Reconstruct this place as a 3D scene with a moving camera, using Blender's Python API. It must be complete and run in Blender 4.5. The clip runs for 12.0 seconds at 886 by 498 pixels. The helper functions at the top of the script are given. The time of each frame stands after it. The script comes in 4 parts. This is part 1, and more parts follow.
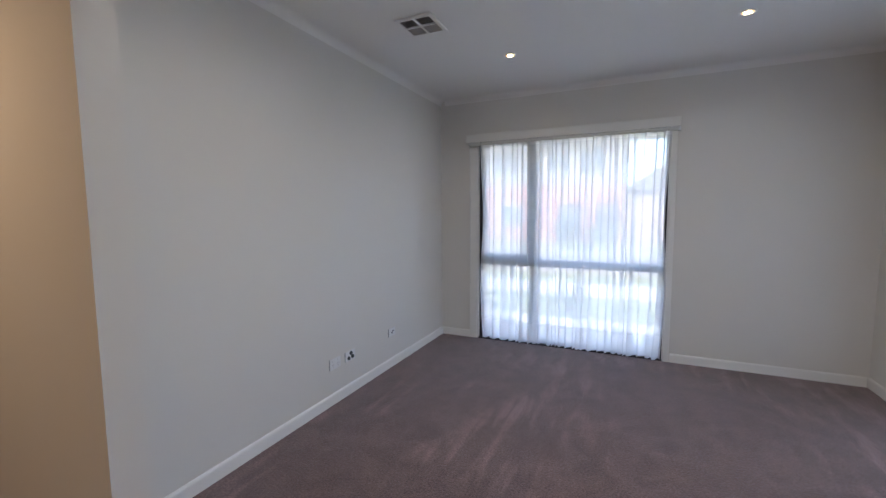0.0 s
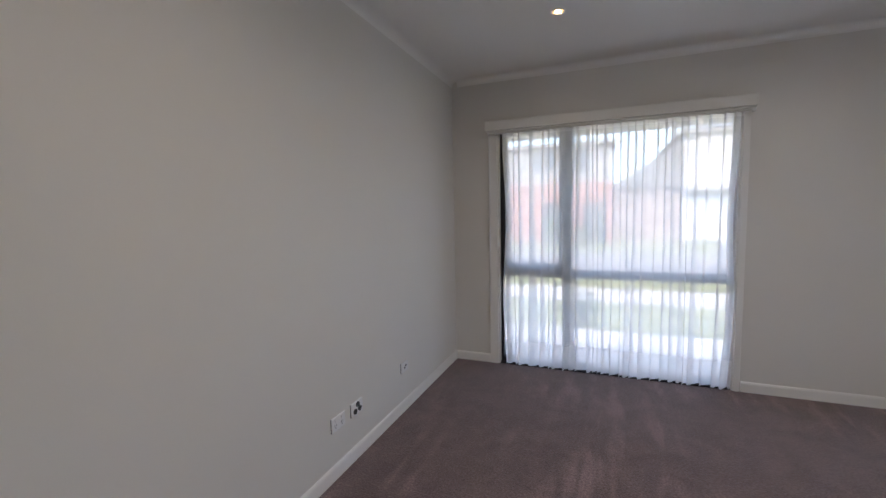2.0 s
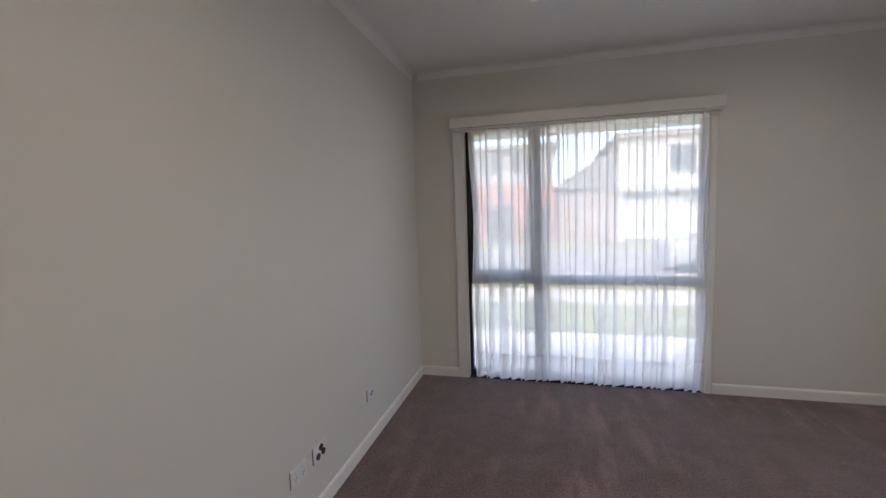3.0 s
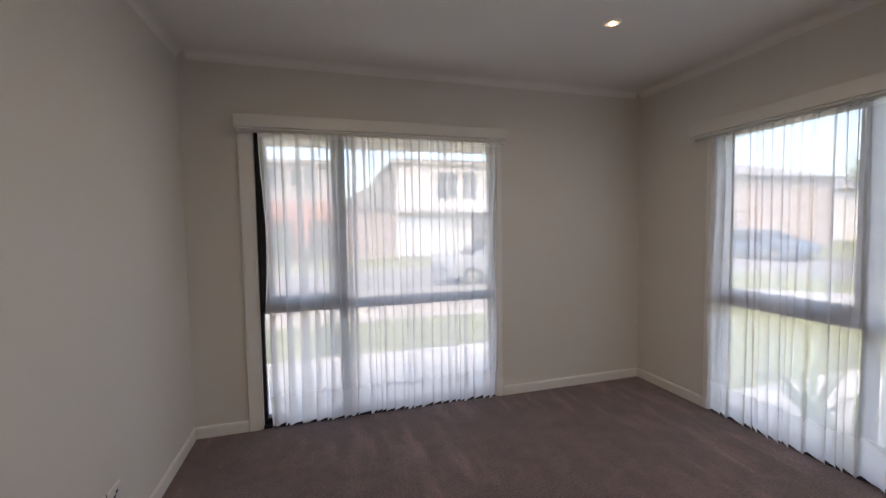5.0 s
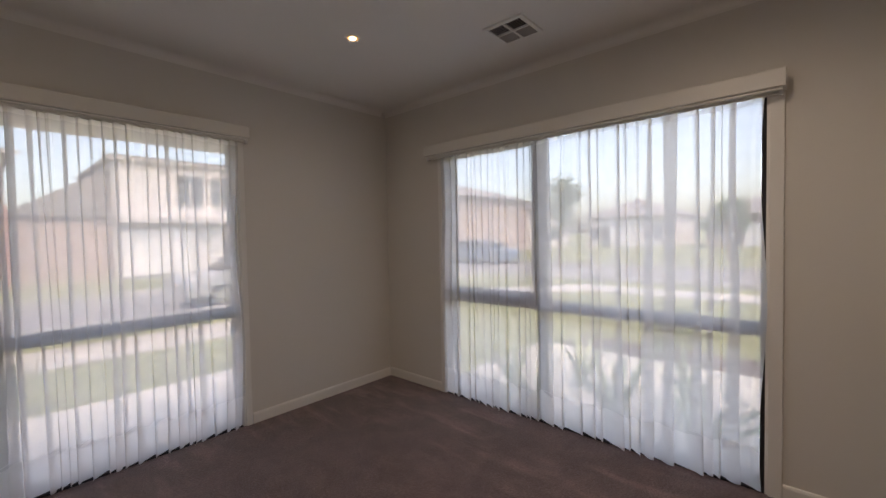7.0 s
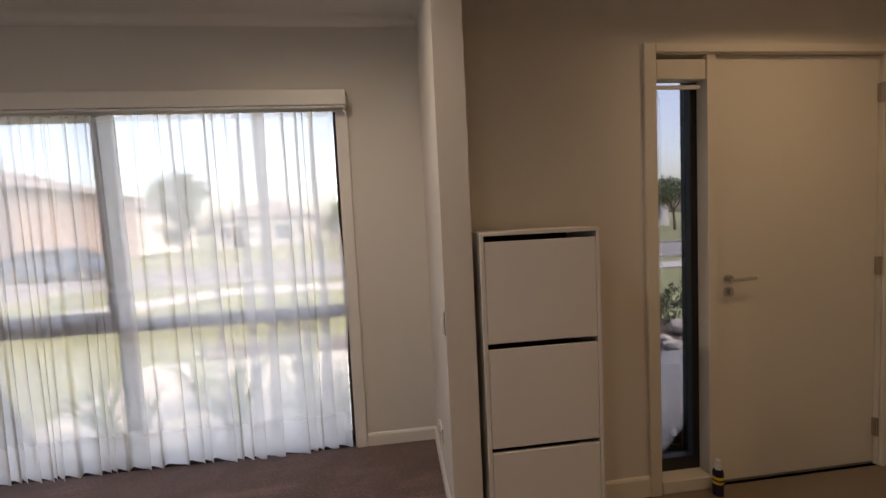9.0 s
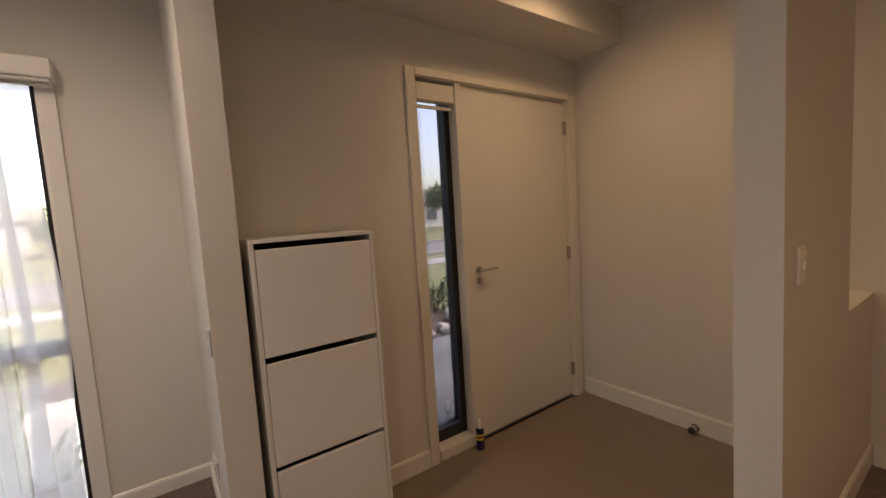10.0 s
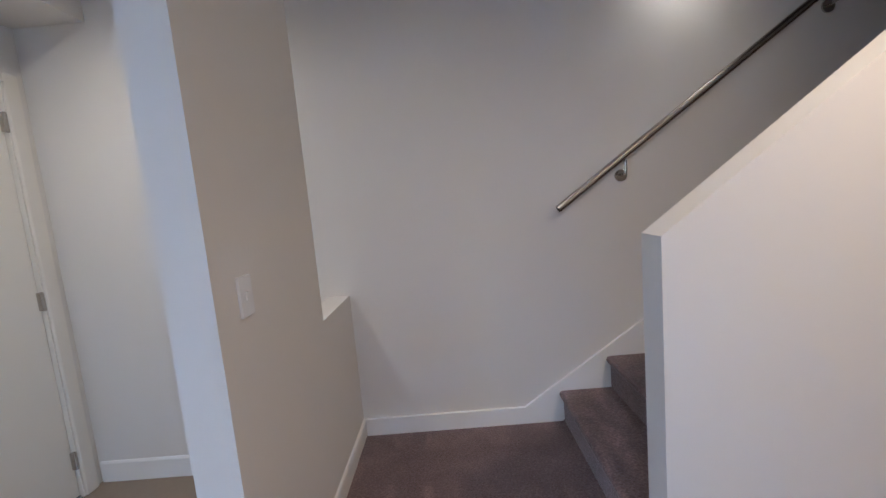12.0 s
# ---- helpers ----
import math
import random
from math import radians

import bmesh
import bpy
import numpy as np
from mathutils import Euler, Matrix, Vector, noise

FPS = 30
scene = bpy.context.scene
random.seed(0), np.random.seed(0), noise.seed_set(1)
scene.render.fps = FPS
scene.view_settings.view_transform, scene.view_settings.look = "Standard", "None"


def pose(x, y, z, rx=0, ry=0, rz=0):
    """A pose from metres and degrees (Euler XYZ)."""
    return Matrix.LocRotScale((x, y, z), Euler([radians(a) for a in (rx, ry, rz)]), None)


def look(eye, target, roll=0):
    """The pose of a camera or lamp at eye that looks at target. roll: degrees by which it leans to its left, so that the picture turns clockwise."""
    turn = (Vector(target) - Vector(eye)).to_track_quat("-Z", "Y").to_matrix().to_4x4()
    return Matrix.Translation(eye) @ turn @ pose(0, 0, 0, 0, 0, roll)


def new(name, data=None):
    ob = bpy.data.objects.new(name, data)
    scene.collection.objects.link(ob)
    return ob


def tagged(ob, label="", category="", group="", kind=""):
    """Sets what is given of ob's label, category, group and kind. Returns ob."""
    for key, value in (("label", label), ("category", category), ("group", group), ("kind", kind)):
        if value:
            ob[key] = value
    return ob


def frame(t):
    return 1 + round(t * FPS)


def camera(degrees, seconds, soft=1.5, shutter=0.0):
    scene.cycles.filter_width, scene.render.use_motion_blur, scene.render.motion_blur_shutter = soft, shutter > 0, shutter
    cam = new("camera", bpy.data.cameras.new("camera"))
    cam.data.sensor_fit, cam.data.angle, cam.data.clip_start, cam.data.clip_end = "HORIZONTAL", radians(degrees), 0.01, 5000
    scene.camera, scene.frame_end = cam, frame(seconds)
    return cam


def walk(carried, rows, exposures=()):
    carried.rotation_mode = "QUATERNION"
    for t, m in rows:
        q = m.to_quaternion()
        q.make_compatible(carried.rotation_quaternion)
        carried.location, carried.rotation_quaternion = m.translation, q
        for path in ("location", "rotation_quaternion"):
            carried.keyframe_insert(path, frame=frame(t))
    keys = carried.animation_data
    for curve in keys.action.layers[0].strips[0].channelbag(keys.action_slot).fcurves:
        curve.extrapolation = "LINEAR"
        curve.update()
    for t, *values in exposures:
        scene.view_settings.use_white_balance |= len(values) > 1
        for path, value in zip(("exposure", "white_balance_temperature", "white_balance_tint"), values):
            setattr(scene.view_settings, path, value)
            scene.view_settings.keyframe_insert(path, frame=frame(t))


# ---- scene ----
cam = camera(94.8, 12.0)
PATH = [
    (0, (1.886, 0.099, 1.361), (1.059, 1.911, 1.182), -0.4),
    (0.5, (1.688, 0.218, 1.361), (0.857, 2.029, 1.191), -0.5),
    (1, (1.565, 0.346, 1.369), (0.727, 2.154, 1.197), -0.7),
    (1.5, (1.428, 0.52, 1.379), (0.623, 2.343, 1.207), -1.0),
    (2, (1.299, 0.647, 1.38), (0.561, 2.498, 1.203), -1.2),
    (2.5, (1.129, 0.766, 1.4), (0.499, 2.655, 1.218), -1.2),
    (2.7, (1.095, 0.808, 1.403), (0.517, 2.714, 1.22), -1.5),
    (4.5, (0.879, 1.157, 1.387), (1.146, 3.136, 1.272), -1.1),
    (5, (0.867, 1.169, 1.398), (1.429, 3.086, 1.288), -0.9),
    (5.5, (0.867, 1.166, 1.383), (1.706, 2.979, 1.291), -1.1),
    (6, (0.875, 1.168, 1.393), (1.962, 2.845, 1.299), -1.0),
    (6.5, (0.9, 1.175, 1.365), (2.204, 2.69, 1.291), -1.1),
    (6.7, (0.936, 1.172, 1.36), (2.31, 2.623, 1.291), -1.1),
    (8.3, (1.118, 1.065, 1.359), (3.07, 1.484, 1.248), -2.2),
    (8.5, (1.129, 1.027, 1.359), (3.109, 1.284, 1.239), -2.5),
    (9, (1.131, 1.0, 1.342), (3.114, 0.774, 1.214), -2.8),
    (9.5, (1.115, 0.992, 1.344), (2.973, 0.267, 1.19), -3.3),
    (10, (1.084, 0.95, 1.348), (2.712, -0.198, 1.176), -3.6),
    (10.5, (1.056, 0.876, 1.348), (2.378, -0.614, 1.167), -4.1),
    (11, (0.998, 0.738, 1.349), (1.959, -1.005, 1.157), -4.5),
    (11.5, (0.914, 0.609, 1.347), (1.445, -1.308, 1.138), -4.7),
    (12, (0.871, 0.477, 1.341), (0.905, -1.509, 1.105), -5.0),
]
EXPOSURES = [(0.0, 3.47, 6000, 11), (2.5, 3.16, 6750, 13), (4.5, 3.1, 7150, 14), (6.5, 2.55, 7900, 19), (8.5, 2.8, 8000, 18), (9.8, 3.1, 8800, 20), (10.5, 3.6, 6800, 16), (10.95, 4.0, 5200, 10), (11.5, 4.2, 4850, 9), (12.0, 4.35, 4800, 8)]
SKY, SUN = 0.143, 0.28
ROOM_W, ENTRY_W, HALL_W, STAIR_W, LANDING_FILL_W = 4.6, 3.1, 5.9, 0.34, 0.20
walk(cam, [(t, look(eye, target, roll)) for t, eye, target, roll in PATH], EXPOSURES)

# ---- world, sun and lights ----
world = bpy.data.worlds.new("world")
scene.world = world
world.use_nodes = True
wn = world.node_tree
sky = wn.nodes.new("ShaderNodeTexSky")
sky.sky_type = "NISHITA"
sky.sun_disc = False
sky.sun_elevation = radians(62)
sky.sun_rotation = radians(202)
sky.air_density, sky.dust_density, sky.ozone_density = 0.85, 4.0, 0.8
wn.links.new(sky.outputs["Color"], wn.nodes["Background"].inputs["Color"])
wn.nodes["Background"].inputs["Strength"].default_value = SKY

sun = new("sun", bpy.data.lights.new("sun", "SUN"))
sun.data.energy, sun.data.angle, sun.data.color = SUN, radians(14), (1.0, 0.95, 0.88)
sun.matrix_world = look((-3.75, -9.27, 18.8), (0, 0, 0))


def downlight_lamp(x, y, z, watts, color=(1.0, 0.75, 0.50), size=130):
    lamp = new("downlight_glow", bpy.data.lights.new("downlight_glow", "SPOT"))
    lamp.data.energy, lamp.data.color, lamp.data.spot_size = watts, color, radians(size)
    lamp.data.spot_blend, lamp.data.shadow_soft_size = 1.0, 0.05
    lamp.matrix_world = pose(x, y, z)
    return lamp


# ---- materials ----
def material(name, color, rough=0.6, metal=0.0, vary=0.06, scale=6.0, grain=60.0, bump=0.05, spec=0.5, coords="Object"):
    m = bpy.data.materials.new(name)
    m.use_nodes = True
    nt = m.node_tree
    b = nt.nodes["Principled BSDF"]
    tc = nt.nodes.new("ShaderNodeTexCoord")
    big = nt.nodes.new("ShaderNodeTexNoise")
    big.inputs["Scale"].default_value, big.inputs["Detail"].default_value = scale, 4
    fine = nt.nodes.new("ShaderNodeTexNoise")
    fine.inputs["Scale"].default_value, fine.inputs["Detail"].default_value = grain, 3
    for n in (big, fine):
        nt.links.new(tc.outputs[coords], n.inputs["Vector"])
    mix = nt.nodes.new("ShaderNodeMix")
    mix.data_type = "RGBA"
    add = nt.nodes.new("ShaderNodeMath")
    add.operation = "MULTIPLY_ADD"
    add.inputs[1].default_value = 0.45
    nt.links.new(fine.outputs["Fac"], add.inputs[0])
    half = nt.nodes.new("ShaderNodeMath")
    half.operation = "MULTIPLY"
    half.inputs[1].default_value = 0.55
    nt.links.new(big.outputs["Fac"], half.inputs[0])
    nt.links.new(half.outputs[0], add.inputs[2])
    nt.links.new(add.outputs[0], mix.inputs["Factor"])
    mix.inputs["A"].default_value = (*[c * (1 - 2.2 * vary) for c in color], 1)
    mix.inputs["B"].default_value = (*[min(1.0, c * (1 + 2.2 * vary)) for c in color], 1)
    nt.links.new(mix.outputs["Result"], b.inputs["Base Color"])
    b.inputs["Roughness"].default_value, b.inputs["Metallic"].default_value = rough, metal
    b.inputs["Specular IOR Level"].default_value = spec
    if bump:
        bp = nt.nodes.new("ShaderNodeBump")
        bp.inputs["Strength"].default_value, bp.inputs["Distance"].default_value = bump, 0.004
        nt.links.new(fine.outputs["Fac"], bp.inputs["Height"])
        nt.links.new(bp.outputs["Normal"], b.inputs["Normal"])
    return m


PAINT = material("wall_paint", (0.71, 0.685, 0.64), 0.55, vary=0.012, scale=1.2, grain=220, bump=0.08, spec=0.3)
CEIL = material("ceiling_paint", (0.82, 0.80, 0.765), 0.8, vary=0.01, scale=1.0, grain=180, bump=0.06, spec=0.2)
TRIM = material("gloss_trim", (0.80, 0.785, 0.75), 0.3, vary=0.012, scale=3, grain=90, bump=0.03)
PELMET = material("pelmet_vinyl", (0.73, 0.715, 0.67), 0.4, vary=0.015, scale=4, grain=120, bump=0.03)
DOORPAINT = material("door_paint", (0.76, 0.73, 0.66), 0.38, vary=0.012, scale=1.5, grain=150, bump=0.04)
LAMINATE = material("white_laminate", (0.80, 0.79, 0.77), 0.32, vary=0.01, scale=2, grain=200, bump=0.02)
DARKFRAME = material("charcoal_aluminium", (0.014, 0.0145, 0.018), 0.5, 0.0, vary=0.1, bump=0.02)
PLASTIC = material("white_plastic", (0.82, 0.82, 0.82), 0.25, vary=0.005, bump=0)
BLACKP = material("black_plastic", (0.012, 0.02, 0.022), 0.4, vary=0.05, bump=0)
GREYP = material("grey_plastic", (0.20, 0.20, 0.20), 0.5, vary=0.05, bump=0)
STEEL = material("brushed_steel", (0.52, 0.49, 0.45), 0.22, 1.0, vary=0.04, scale=8, grain=300, bump=0.02)
CHROME = material("satin_chrome", (0.62, 0.60, 0.57), 0.16, 1.0, vary=0.03, bump=0)
RUBBER = material("black_rubber", (0.015, 0.015, 0.015), 0.7, bump=0.02)
# dark grey standing in for the shade inside vents, doorways and the cabinet
SHADEGREY = material("recess_shade_grey", (0.10, 0.095, 0.09), 0.8, bump=0)
VENTSLAT = material("vent_slat", (0.34, 0.32, 0.31), 0.5, bump=0)
CANBLUE = material("can_blue", (0.018, 0.014, 0.06), 0.25, vary=0.05, bump=0)
CANYELLOW = material("can_yellow", (0.75, 0.52, 0.03), 0.3, vary=0.03, bump=0)
CANRED = material("can_red", (0.45, 0.03, 0.03), 0.3, bump=0)
CONCRETE = material("concrete", (0.34, 0.335, 0.33), 0.8, vary=0.1, scale=1.2, grain=40, bump=0.3)
ASPHALT = material("asphalt", (0.16, 0.16, 0.17), 0.85, vary=0.12, scale=0.5, grain=30, bump=0.4)
PORCHGREY = material("grey_porch_concrete", (0.185, 0.19, 0.205), 0.6, vary=0.08, scale=1.5, grain=40, bump=0.2)
PALEPAVE = material("pale_paving", (0.43, 0.425, 0.41), 0.8, vary=0.06, scale=1.2, grain=40, bump=0.3)
PALEPEBBLE = material("pale_pebbles", (0.42, 0.42, 0.40), 0.85, vary=0.16, scale=8, grain=45, bump=1.0)
MULCH = material("dark_mulch", (0.075, 0.055, 0.05), 0.95, vary=0.25, scale=4, grain=35, bump=1.0)
STONE = material("pale_stone", (0.40, 0.385, 0.38), 0.8, vary=0.15, scale=3, grain=25, bump=0.5)
BRICKRED = material("red_brick_wall", (0.36, 0.19, 0.155), 0.85, vary=0.12, scale=1.5, grain=12, bump=0.5)
BRICKGREY = material("grey_brown_brick", (0.34, 0.27, 0.25), 0.85, vary=0.12, scale=1.5, grain=12, bump=0.5)
RENDERW = material("pale_render", (0.60, 0.58, 0.58), 0.8, vary=0.04, scale=1, grain=30, bump=0.2)
RENDERG = material("grey_render", (0.40, 0.385, 0.39), 0.8, vary=0.05, scale=1, grain=30, bump=0.2)
ROOFT = material("roof_tile", (0.20, 0.19, 0.195), 0.7, vary=0.12, scale=2, grain=14, bump=0.6)
ROLLDOOR = material("garage_door_paint", (0.66, 0.66, 0.68), 0.5, vary=0.02, bump=0.05)
CARPAINT = material("silver_car_paint", (0.42, 0.44, 0.48), 0.25, 0.5, vary=0.02, bump=0)
CARBLUE = material("blue_car_paint", (0.10, 0.16, 0.26), 0.25, 0.4, vary=0.02, bump=0)
CARGLASS = material("car_glass", (0.03, 0.035, 0.04), 0.05, vary=0.02, bump=0)
WINGLASS = material("far_window_glass", (0.10, 0.12, 0.15), 0.08, vary=0.05, bump=0)
BARK = material("bark", (0.14, 0.105, 0.08), 0.9, vary=0.2, scale=6, grain=40, bump=0.8)
LEAF = material("green_leaves", (0.10, 0.155, 0.055), 0.6, vary=0.3, scale=2, grain=20, bump=0)
LEAFDULL = material("grey_green_leaves", (0.11, 0.15, 0.085), 0.6, vary=0.25, scale=2, grain=20, bump=0)
LEAFPALE = material("pale_strap_leaves", (0.32, 0.38, 0.26), 0.5, vary=0.2, scale=5, grain=20, bump=0)


def carpet_material():
    m = material("mauve_carpet", (0.152, 0.101, 0.096), 0.95, vary=0.26, scale=70.0, grain=120, bump=1.0, spec=0.1)
    nt = m.node_tree
    b = nt.nodes["Principled BSDF"]
    b.inputs["Sheen Weight"].default_value = 0.35
    b.inputs["Sheen Roughness"].default_value = 0.5
    tc = nt.nodes.new("ShaderNodeTexCoord")

    def noise_map(scale, size, detail, turn, lo, hi, out0, out1, bend=0.0):
        mp = nt.nodes.new("ShaderNodeMapping")
        mp.inputs["Scale"].default_value = scale
        mp.inputs["Rotation"].default_value = (0, 0, radians(turn))
        nt.links.new(tc.outputs["Object"], mp.inputs["Vector"])
        nz = nt.nodes.new("ShaderNodeTexNoise")
        nz.inputs["Scale"].default_value, nz.inputs["Detail"].default_value, nz.inputs["Distortion"].default_value = size, detail, bend
        nt.links.new(mp.outputs["Vector"], nz.inputs["Vector"])
        mr = nt.nodes.new("ShaderNodeMapRange")
        mr.interpolation_type = "SMOOTHSTEP"
        mr.inputs["From Min"].default_value, mr.inputs["From Max"].default_value = lo, hi
        mr.inputs["To Min"].default_value, mr.inputs["To Max"].default_value = out0, out1
        nt.links.new(nz.outputs["Fac"], mr.inputs["Value"])
        return mr.outputs["Result"]

    def maths(op, a, c):
        mt = nt.nodes.new("ShaderNodeMath")
        mt.operation = op
        for k, v in enumerate((a, c)):
            if isinstance(v, float):
                mt.inputs[k].default_value = v
            else:
                nt.links.new(v, mt.inputs[k])
        return mt.outputs[0]
    # paler strokes paint window-light streaks and brushed pile, in patches, over a mottled ground
    lit_strokes = noise_map((6.5, 1.1, 1), 1.5, 2, -14, 0.46, 0.70, 0.0, 0.55, 0.3)
    patches = noise_map((1, 1, 1), 1.1, 2, 0, 0.42, 0.60, 0.0, 1.0)
    mottle = noise_map((1, 1, 1), 6.0, 4, 0, 0.30, 0.70, 0.86, 1.12, 0.8)
    tips = noise_map((1, 1, 1), 95.0, 3, 0, 0.34, 0.66, 0.76, 1.24)
    pile = maths("MULTIPLY", maths("ADD", maths("MULTIPLY", lit_strokes, patches), 0.95), maths("MULTIPLY", mottle, tips))
    src = b.inputs["Base Color"].links[0].from_socket
    mul = nt.nodes.new("ShaderNodeVectorMath")
    mul.operation = "SCALE"
    nt.links.new(src, mul.inputs[0])
    nt.links.new(pile, mul.inputs["Scale"])
    nt.links.new(mul.outputs["Vector"], b.inputs["Base Color"])
    return m


CARPET = carpet_material()
FOYERFLOOR = material("polished_tan_floor", (0.235, 0.185, 0.135), 0.16, vary=0.06, scale=2.5, grain=55, bump=0.01, spec=0.5)
GRASS = material("lawn_grass", (0.150, 0.168, 0.085), 0.95, vary=0.22, scale=0.35, grain=9, bump=1.0)


def sheer_material(name, clear, tint):
    m = bpy.data.materials.new(name)
    m.use_nodes = True
    nt = m.node_tree
    nt.nodes.remove(nt.nodes["Principled BSDF"])
    out = nt.nodes["Material Output"]
    tr = nt.nodes.new("ShaderNodeBsdfTransparent")
    tl = nt.nodes.new("ShaderNodeBsdfTranslucent")
    df = nt.nodes.new("ShaderNodeBsdfDiffuse")
    tl.inputs["Color"].default_value = (*tint, 1)
    df.inputs["Color"].default_value = (*tint, 1)
    cloth = nt.nodes.new("ShaderNodeMixShader")
    cloth.inputs["Fac"].default_value = 0.10
    nt.links.new(tl.outputs[0], cloth.inputs[1])
    nt.links.new(df.outputs[0], cloth.inputs[2])
    # the weave is a little uneven
    tc = nt.nodes.new("ShaderNodeTexCoord")
    nz = nt.nodes.new("ShaderNodeTexNoise")
    nz.inputs["Scale"].default_value = 9
    nt.links.new(tc.outputs["Object"], nz.inputs["Vector"])
    mr = nt.nodes.new("ShaderNodeMapRange")
    mr.inputs["To Min"].default_value, mr.inputs["To Max"].default_value = 1 - clear - 0.06, 1 - clear + 0.06
    nt.links.new(nz.outputs["Fac"], mr.inputs["Value"])
    mix = nt.nodes.new("ShaderNodeMixShader")
    nt.links.new(mr.outputs["Result"], mix.inputs["Fac"])
    nt.links.new(tr.outputs[0], mix.inputs[1])
    nt.links.new(cloth.outputs[0], mix.inputs[2])
    nt.links.new(mix.outputs[0], out.inputs["Surface"])
    return m


SHEER = sheer_material("sheer_voile", 0.35, (0.975, 0.965, 0.965))
HEM = sheer_material("doubled_voile_hem", 0.20, (0.95, 0.935, 0.93))
THREAD = sheer_material("embroidery_thread", 0.08, (0.85, 0.84, 0.84))


def glass_material(name, tint):
    m = bpy.data.materials.new(name)
    m.use_nodes = True
    nt = m.node_tree
    nt.nodes.remove(nt.nodes["Principled BSDF"])
    tr = nt.nodes.new("ShaderNodeBsdfTransparent")
    tr.inputs["Color"].default_value = (*tint, 1)
    gl = nt.nodes.new("ShaderNodeBsdfGlossy")
    gl.inputs["Roughness"].default_value = 0.02
    fr = nt.nodes.new("ShaderNodeFresnel")
    fr.inputs["IOR"].default_value = 1.45
    mx = nt.nodes.new("ShaderNodeMixShader")
    nt.links.new(fr.outputs[0], mx.inputs["Fac"])
    nt.links.new(tr.outputs[0], mx.inputs[1])
    nt.links.new(gl.outputs[0], mx.inputs[2])
    nt.links.new(mx.outputs[0], nt.nodes["Material Output"].inputs["Surface"])
    return m


GLASS = glass_material("clear_glass", (0.93, 0.95, 0.95))
TINTED = glass_material("grey_tinted_glass", (0.46, 0.48, 0.51))


def glow_material(name, color, strength):
    m = bpy.data.materials.new(name)
    m.use_nodes = True
    b = m.node_tree.nodes["Principled BSDF"]
    b.inputs["Base Color"].default_value = (*color, 1)
    b.inputs["Emission Color"].default_value = (*color, 1)
    b.inputs["Emission Strength"].default_value = strength
    return m


LAMPGLOW = glow_material("lamp_lens", (1.0, 0.84, 0.6), 4.0)
# low warm emission stands in for lamplight falling on the bowl
LAMPRIM = glow_material("lamplit_bowl_glow", (1.0, 0.56, 0.20), 0.16)


# ---- mesh helpers ----
def to_object(name, bm, mat, parent=None, label="", smooth=False):
    me = bpy.data.meshes.new(name)
    bmesh.ops.recalc_face_normals(bm, faces=bm.faces)
    bm.to_mesh(me)
    bm.free()
    if smooth:
        for p in me.polygons:
            p.use_smooth = True
    me.materials.append(mat)
    ob = new(name, me)
    ob.parent = parent
    if label:
        tagged(ob, label)
    return ob


def part(name, bm, mat, parent, label="", smooth=False):
    ob = to_object(name, bm, mat, parent, label, smooth)
    ob.matrix_parent_inverse = parent.matrix_world.inverted()
    return ob


def thing(name, label, category, group="", kind="", at=(0, 0, 0)):
    ob = new(name)
    ob.empty_display_size = 0.1
    ob.matrix_world = Matrix.Translation(at)
    bpy.context.view_layer.update()
    return tagged(ob, label, category, group, kind)


def box(bm, x0, x1, y0, y1, z0, z1, bevel=0.0, seg=2):
    made = bmesh.ops.create_cube(bm, size=1.0, matrix=Matrix.LocRotScale(((x0 + x1) / 2, (y0 + y1) / 2, (z0 + z1) / 2), None, (abs(x1 - x0), abs(y1 - y0), abs(z1 - z0))))
    if bevel:
        edges = {e for v in made["verts"] for e in v.link_edges}
        bmesh.ops.bevel(bm, geom=list(edges), offset=bevel, segments=seg, profile=0.5, affect="EDGES")
    return bm


def boxed(*a, **k):
    return box(bmesh.new(), *a, **k)


def rod(bm, p0, p1, r, seg=16, r2=None):
    a, b = Vector(p0), Vector(p1)
    m = Matrix.Translation((a + b) / 2) @ (b - a).to_track_quat("Z", "Y").to_matrix().to_4x4()
    bmesh.ops.create_cone(bm, cap_ends=True, segments=seg, radius1=r, radius2=r if r2 is None else r2, depth=(b - a).length, matrix=m)
    return bm


def turned(bm, rings, at, seg=24):
    # a round thing from rings of (radius, height)
    loops = []
    for r, h in rings:
        loops.append([bm.verts.new((at[0] + r * math.cos(2 * math.pi * i / seg), at[1] + r * math.sin(2 * math.pi * i / seg), at[2] + h)) for i in range(seg)])
    for a, b in zip(loops, loops[1:]):
        for i in range(seg):
            bm.faces.new((a[i], a[(i + 1) % seg], b[(i + 1) % seg], b[i]))
    bm.faces.new(loops[0][::-1])
    bm.faces.new(loops[-1])
    return bm


def prism(bm, outline, axis, a0, a1):
    # an outline in the plane square to the axis, pulled along it
    def at(p, a):
        if axis == "x":
            return (a, p[0], p[1])
        if axis == "y":
            return (p[0], a, p[1])
        return (p[0], p[1], a)
    lo = [bm.verts.new(at(p, a0)) for p in outline]
    hi = [bm.verts.new(at(p, a1)) for p in outline]
    n = len(outline)
    bm.faces.new(lo)
    bm.faces.new(hi[::-1])
    for i in range(n):
        bm.faces.new((lo[i], hi[i], hi[(i + 1) % n], lo[(i + 1) % n]))
    return bm


